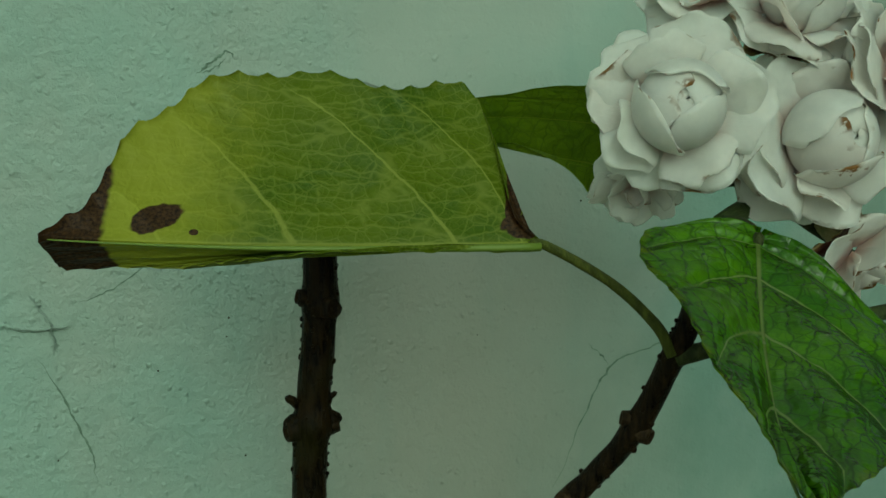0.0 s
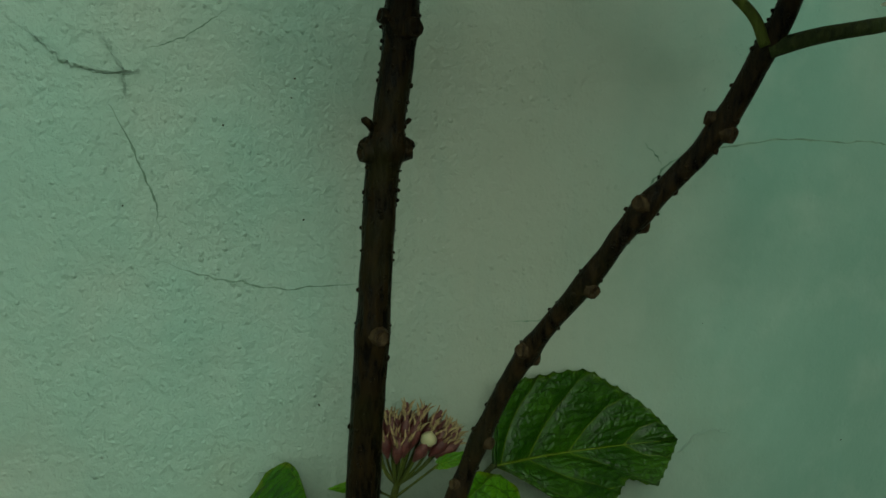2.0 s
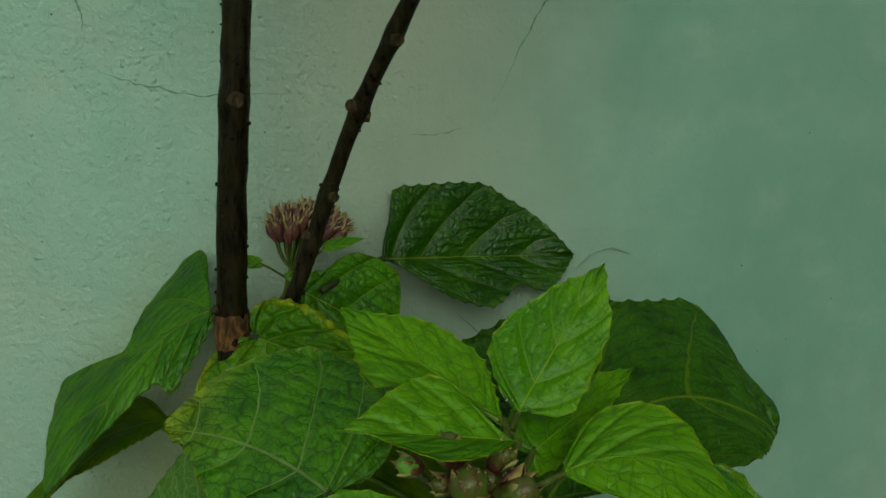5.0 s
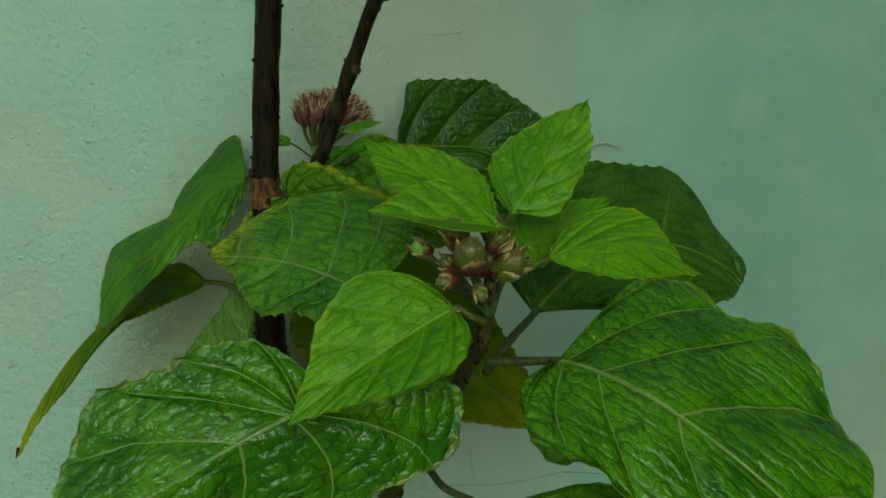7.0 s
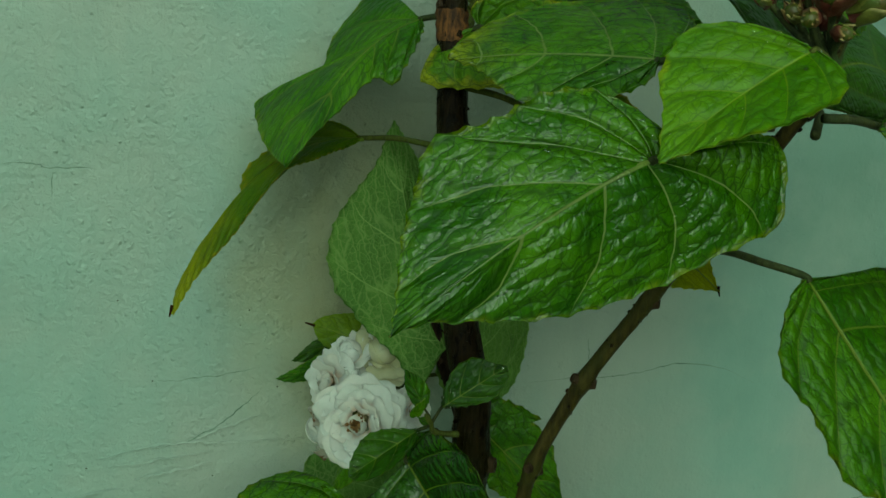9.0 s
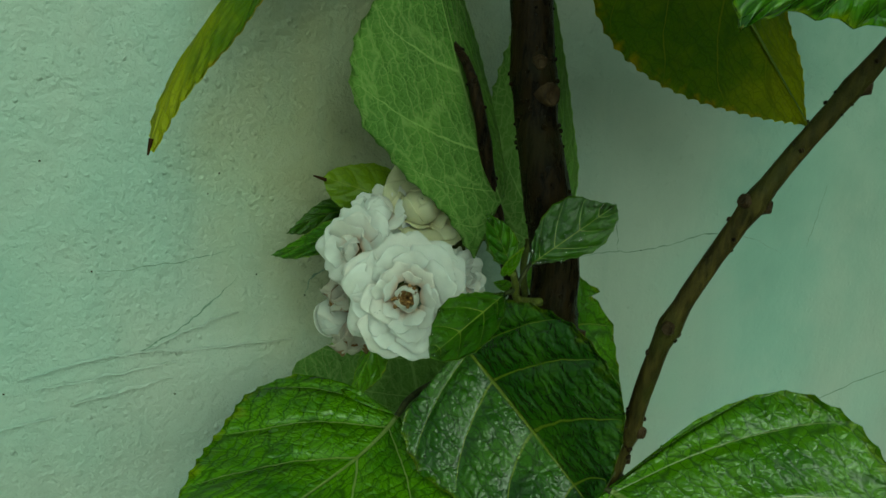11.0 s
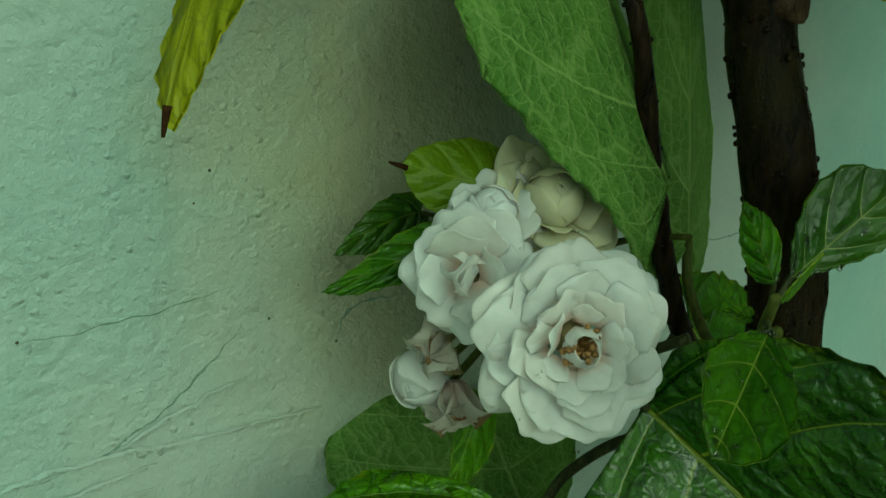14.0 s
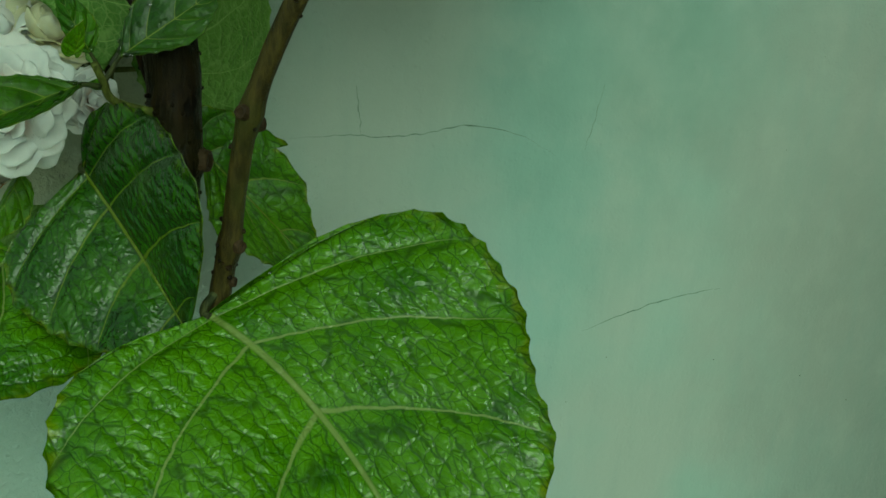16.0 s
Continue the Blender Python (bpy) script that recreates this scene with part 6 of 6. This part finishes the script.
flower(shrub, (0.1343, -0.1680, 1.2991), (0.02, -0.75, 0.65), 0.0195, GLOBE, M_PETAL_AGED, 0, 2.0, 'ageing pinkish white blossom', seed=23, globe=0.6)
flower(shrub, (0.1536, -0.1720, 1.2300), (0.35, -0.62, -0.6), 0.0194, BROAD, M_PETAL_AGED, 0, 0.8, 'ageing pinkish white blossom', seed=24)
flower(shrub, (0.1159, -0.1550, 1.3057), (-0.4, -0.6, 0.7), 0.0177, BROAD, M_PETAL_AGED, 0, 0.8, 'ageing pinkish white blossom', seed=25)
flower(shrub, (0.1594, -0.1800, 1.2809), (0.4, -0.9, 0.2), 0.0231, BROAD, M_PETAL_AGED, 0, 0.3, 'ageing pinkish white blossom', seed=26)
flower(shrub, (0.0944, -0.1550, 1.2521), (-0.35, -0.6, -0.7), 0.0129, BROAD, M_PETAL_AGED, 0, 0.3, 'ageing pinkish white blossom', seed=27)


def bud(owner, at, axis, r, mat):
    """A fat round bud held by five dark sepals."""
    bm = bmesh.new()
    blob(bm, (0, 0, 0), (0, 0, 1), r * 0.86, 1.3, 12, 9, 0.12)
    head = part("flower_bud", bm, mat, label="round green-brown flower bud in maroon sepals")
    head.matrix_world = Matrix.Translation(at) @ Vector(axis).to_track_quat('Z', 'Y').to_matrix().to_4x4() @ Matrix.Rotation(at[0] * 400, 4, 'Z')
    adopt(owner, head)
    size = round(r * 2.25, 4)
    key = ("sepals", size)
    if key not in SETS:
        SETS[key] = [petal_mesh("sepal", size, size * w, 0.55, 0.26 - 0.07 * k, 0.12, m, 1.3 * k + 0.4, 0.0, 0.8) for k, (w, m) in enumerate(((0.85, M_SEPAL), (0.80, M_SEPAL), (0.78, M_SEPAL), (0.62, M_SEPAL_TIP)))]
    forms = SETS[key]
    for i in range(7):
        ob = new("sepal", forms[rnd.randrange(len(forms))])
        ob.parent = head
        ob.matrix_basis = Matrix.Rotation(2 * math.pi * (i + rnd.uniform(-0.2, 0.2)) / 7, 4, 'Z') @ Matrix.Translation((0, r * 0.72, -r * 1.1)) @ Matrix.Rotation(radians(rnd.uniform(72, 90)), 4, 'X')
    return head


def calyx_cluster(owner, top, foot, low, join):
    """A round head of slim maroon calyces on one stalk."""
    stalk, path, _ = stem("flower_stalk", [join, low, foot, Vector(foot).lerp(Vector(top), 0.35)], [0.0016, 0.0016, 0.0017, 0.0012], M_STALK, owner, 10, 8, 0.06)
    forms = []
    for k in range(4):
        bm = bmesh.new()
        bend = Vector((rnd.uniform(-1, 1), rnd.uniform(-1, 1), 0)) * 0.0012
        tube(bm, smooth_path([Vector((0, 0, 0)), Vector((0, 0, 0.005)) + bend * 0.2, Vector((0, 0, 0.010)) + bend * 0.6, Vector((0, 0, 0.0145)) + bend], 5), lambda f: 0.0008 + 0.0023 * math.sin(math.pi * min(1, f * 1.05)) ** 1.3, 8, 0.15)
        n_body = len(bm.faces)
        for j in range(4):
            a = 2 * math.pi * j / 4 + k
            out = Vector((math.cos(a), math.sin(a), 0))
            tube(bm, smooth_path([Vector((0, 0, 0.0105)) + out * 0.0012, Vector((0, 0, 0.0138)) + out * 0.0022, Vector((0, 0, 0.0162)) + out * (0.0028 + 0.0006 * k)], 4), lambda f: 0.0009 * (1 - 0.85 * f), 5)
        for i, f in enumerate(bm.faces):
            f.material_index = 0 if i < n_body else 1
        me = bpy.data.meshes.new("calyx")
        bm.to_mesh(me)
        bm.free()
        me.materials.append(M_CALYX)
        me.materials.append(M_CALYX_TIP)
        me.polygons.foreach_set("use_smooth", [True] * len(me.polygons))
        forms.append(me)
    top, foot = Vector(top), Vector(foot)
    for i in range(44):
        u = (i + 0.5) / 44
        th, ph = math.acos(1 - 1.15 * u), i * 2.39996
        d = Vector((math.sin(th) * math.cos(ph), math.sin(th) * math.sin(ph) * 0.8, math.cos(th)))
        at = top + Vector((d.x * 0.0135, d.y * 0.0120, d.z * 0.0085 - 0.007))
        aim = (at - foot - Vector((0, 0, 0.004))).normalized()
        ob = new("calyx", forms[i % 4])
        ob.parent = stalk
        ob.matrix_parent_inverse = Matrix.Identity(4)
        sc = rnd.uniform(0.75, 1.0)
        ob.matrix_basis = Matrix.Translation(at) @ aim.to_track_quat('Z', 'Y').to_matrix().to_4x4() @ Matrix.Rotation(rnd.uniform(0, 6), 4, 'Z') @ Matrix.Diagonal((sc, sc, sc, 1))
        if i % 2 == 0:
            bm = bmesh.new()
            tube(bm, smooth_path([foot.lerp(top, 0.2), foot.lerp(at, 0.6), at], 5), lambda f: 0.0006, 6)
            ray = part("pedicel", bm, M_STALK)
            ray.parent = stalk
    bm = bmesh.new()
    blob(bm, top + Vector((0.006, -0.012, 0.004)), (0, -1, 0.5), 0.0034, 1.3, 10, 7, 0.2)
    tip = part("opening_bud", bm, M_PETAL_CREAM, label="one white bud opening")
    tip.parent = stalk


stem('leaf_stalk', [(0.0985, -0.1690, 1.2050), (0.1080, -0.1750, 1.2085), (0.1220, -0.1800, 1.2115), (0.1500, -0.1860, 1.2165), (0.1950, -0.1960, 1.2230)], [0.0026, 0.0023, 0.0022, 0.0021, 0.0020], M_STALK_DARK, shrub, 12, 8, 0.06)
stem('flower_stalk', [(0.1080, -0.1760, 1.2420), (0.1210, -0.1705, 1.2474), (0.1261, -0.1650, 1.2527)], [0.003, 0.0026], M_STALK_DARK, shrub, 10, 8, 0.08)
stem('flower_stalk', [(0.1261, -0.1650, 1.2527), (0.1133, -0.1610, 1.2621), (0.1006, -0.1650, 1.2715)], [0.0017, 0.0013], M_STALK_DARK, shrub, 10, 8, 0.08)
stem('flower_stalk', [(0.1261, -0.1650, 1.2527), (0.1371, -0.1585, 1.2575), (0.1481, -0.1600, 1.2624)], [0.0017, 0.0013], M_STALK_DARK, shrub, 10, 8, 0.08)
stem('flower_stalk', [(0.1261, -0.1650, 1.2527), (0.1366, -0.1535, 1.2773), (0.1471, -0.1500, 1.3019)], [0.0017, 0.0013], M_STALK_DARK, shrub, 10, 8, 0.08)
stem('flower_stalk', [(0.1261, -0.1650, 1.2527), (0.1427, -0.1610, 1.2408), (0.1593, -0.1650, 1.2288)], [0.0017, 0.0013], M_STALK_DARK, shrub, 10, 8, 0.08)
stem('flower_stalk', [(0.1261, -0.1650, 1.2527), (0.1240, -0.1510, 1.2801), (0.1218, -0.1450, 1.3074)], [0.0017, 0.0013], M_STALK_DARK, shrub, 10, 8, 0.08)
stem('flower_stalk', [(0.1261, -0.1650, 1.2527), (0.1493, -0.1610, 1.2674), (0.1725, -0.1650, 1.2820)], [0.0017, 0.0013], M_STALK_DARK, shrub, 10, 8, 0.08)
stem('flower_stalk', [(0.1261, -0.1650, 1.2527), (0.1115, -0.1535, 1.2523), (0.0969, -0.1500, 1.2518)], [0.0017, 0.0013], M_STALK_DARK, shrub, 10, 8, 0.08)
stem('flower_stalk', [(0.0062, -0.0885, 0.8320), (0.0061, -0.0720, 0.8280), (-0.0060, -0.0680, 0.8262)], [0.0009, 0.0011], M_STALK, shrub, 10, 8, 0.08)
stem('flower_stalk', [(-0.0060, -0.0680, 0.8262), (-0.0198, -0.0730, 0.8191), (-0.0336, -0.0860, 0.8120)], [0.0013, 0.0011], M_STALK, shrub, 10, 8, 0.08)
stem('flower_stalk', [(-0.0060, -0.0680, 0.8262), (-0.0294, -0.0630, 0.8255), (-0.0528, -0.0660, 0.8248)], [0.0013, 0.0011], M_STALK, shrub, 10, 8, 0.08)
stem('flower_stalk', [(-0.0060, -0.0680, 0.8262), (-0.0131, -0.0600, 0.8322), (-0.0202, -0.0600, 0.8383)], [0.0013, 0.0011], M_STALK, shrub, 10, 8, 0.08)
stem('flower_stalk', [(-0.0060, -0.0680, 0.8262), (-0.0221, -0.0590, 0.8314), (-0.0381, -0.0580, 0.8366)], [0.0013, 0.0011], M_STALK, shrub, 10, 8, 0.08)
stem('flower_stalk', [(-0.0060, -0.0680, 0.8262), (-0.0061, -0.0690, 0.8200), (-0.0062, -0.0780, 0.8138)], [0.0013, 0.0011], M_STALK, shrub, 10, 8, 0.08)
stem('flower_stalk', [(-0.0060, -0.0680, 0.8262), (-0.0280, -0.0550, 0.8083), (-0.0500, -0.0500, 0.7905)], [0.0013, 0.0011], M_STALK, shrub, 10, 8, 0.08)
stem('flower_stalk', [(-0.0060, -0.0680, 0.8262), (-0.0266, -0.0575, 0.8076), (-0.0473, -0.0550, 0.7891)], [0.0013, 0.0011], M_STALK, shrub, 10, 8, 0.08)
stem('shoot_stem', [(0.0095, -0.1190, 0.8150), (-0.0098, -0.1260, 0.8199), (-0.0142, -0.1300, 0.8271), (-0.0170, -0.1330, 0.8322)], [0.0016, 0.0011], M_STALK, shrub, 10, 8, 0.08)
bud(shoot, (0.0721, -0.2640, 1.0187), (-0.15, -0.75, 0.65), 0.0060, M_BUD)
bud(shoot, (0.0855, -0.2620, 1.0152), (0.35, -0.75, 0.55), 0.0056, M_BUD)
bud(shoot, (0.0584, -0.2470, 1.0167), (-0.7, -0.4, 0.5), 0.0033, M_GREENBIT)
bud(shoot, (0.0651, -0.2620, 1.0100), (-0.6, -0.7, -0.1), 0.0032, M_BUD)
bud(shoot, (0.0757, -0.2640, 1.0063), (0, -0.9, -0.2), 0.0030, M_BUD)
bud(shoot, (0.0826, -0.2520, 1.0201), (0.2, -0.5, 0.8), 0.0038, M_BUD)
bud(shoot, (0.0690, -0.2500, 1.0225), (-0.3, -0.5, 0.8), 0.0050, M_BUD)
bud(shoot, (0.0724, -0.2470, 1.0167), (-0.3, -0.4, 0.8), 0.0037, M_BUD)
bud(shoot, (0.0799, -0.2500, 1.0121), (0.1, -0.6, 0.7), 0.0041, M_BUD)
bud(shoot, (0.0675, -0.2500, 1.0121), (-0.7, -0.5, 0.4), 0.0035, M_BUD)
stem('bud_stalk', [(0.0806, -0.2560, 0.9962), (0.0763, -0.2570, 1.0074), (0.0721, -0.2640, 1.0187)], [0.0012, 0.0011], M_STALK_DARK, shoot, 10, 8, 0.08)
stem('bud_stalk', [(0.0806, -0.2560, 0.9962), (0.0831, -0.2560, 1.0057), (0.0855, -0.2620, 1.0152)], [0.0012, 0.0011], M_STALK_DARK, shoot, 10, 8, 0.08)
stem('bud_stalk', [(0.0806, -0.2560, 0.9962), (0.0695, -0.2485, 1.0065), (0.0584, -0.2470, 1.0167)], [0.0012, 0.0011], M_STALK_DARK, shoot, 10, 8, 0.08)
stem('bud_stalk', [(0.0806, -0.2560, 0.9962), (0.0729, -0.2560, 1.0031), (0.0651, -0.2620, 1.0100)], [0.0012, 0.0011], M_STALK_DARK, shoot, 10, 8, 0.08)
stem('bud_stalk', [(0.0806, -0.2560, 0.9962), (0.0781, -0.2570, 1.0012), (0.0757, -0.2640, 1.0063)], [0.0012, 0.0011], M_STALK_DARK, shoot, 10, 8, 0.08)
stem('bud_stalk', [(0.0806, -0.2560, 0.9962), (0.0816, -0.2510, 1.0081), (0.0826, -0.2520, 1.0201)], [0.0012, 0.0011], M_STALK_DARK, shoot, 10, 8, 0.08)
stem('bud_stalk', [(0.0806, -0.2560, 0.9962), (0.0751, -0.2500, 1.0087), (0.0696, -0.2500, 1.0212)], [0.0012, 0.0011], M_STALK_DARK, shoot, 10, 8, 0.08)
stem('bud_stalk', [(0.0806, -0.2560, 0.9962), (0.0765, -0.2485, 1.0064), (0.0724, -0.2470, 1.0167)], [0.0012, 0.0011], M_STALK_DARK, shoot, 10, 8, 0.08)
stem('bud_stalk', [(0.0806, -0.2560, 0.9962), (0.0803, -0.2500, 1.0041), (0.0799, -0.2500, 1.0121)], [0.0012, 0.0011], M_STALK_DARK, shoot, 10, 8, 0.08)
stem('bud_stalk', [(0.0806, -0.2560, 0.9962), (0.0740, -0.2500, 1.0042), (0.0675, -0.2500, 1.0121)], [0.0012, 0.0011], M_STALK_DARK, shoot, 10, 8, 0.08)
calyx_cluster(shrub, (0.0265, -0.0300, 1.0398), (0.0190, -0.0350, 1.0147), (0.0160, -0.0500, 1.0087), (-0.0020, -0.0820, 1.0000))
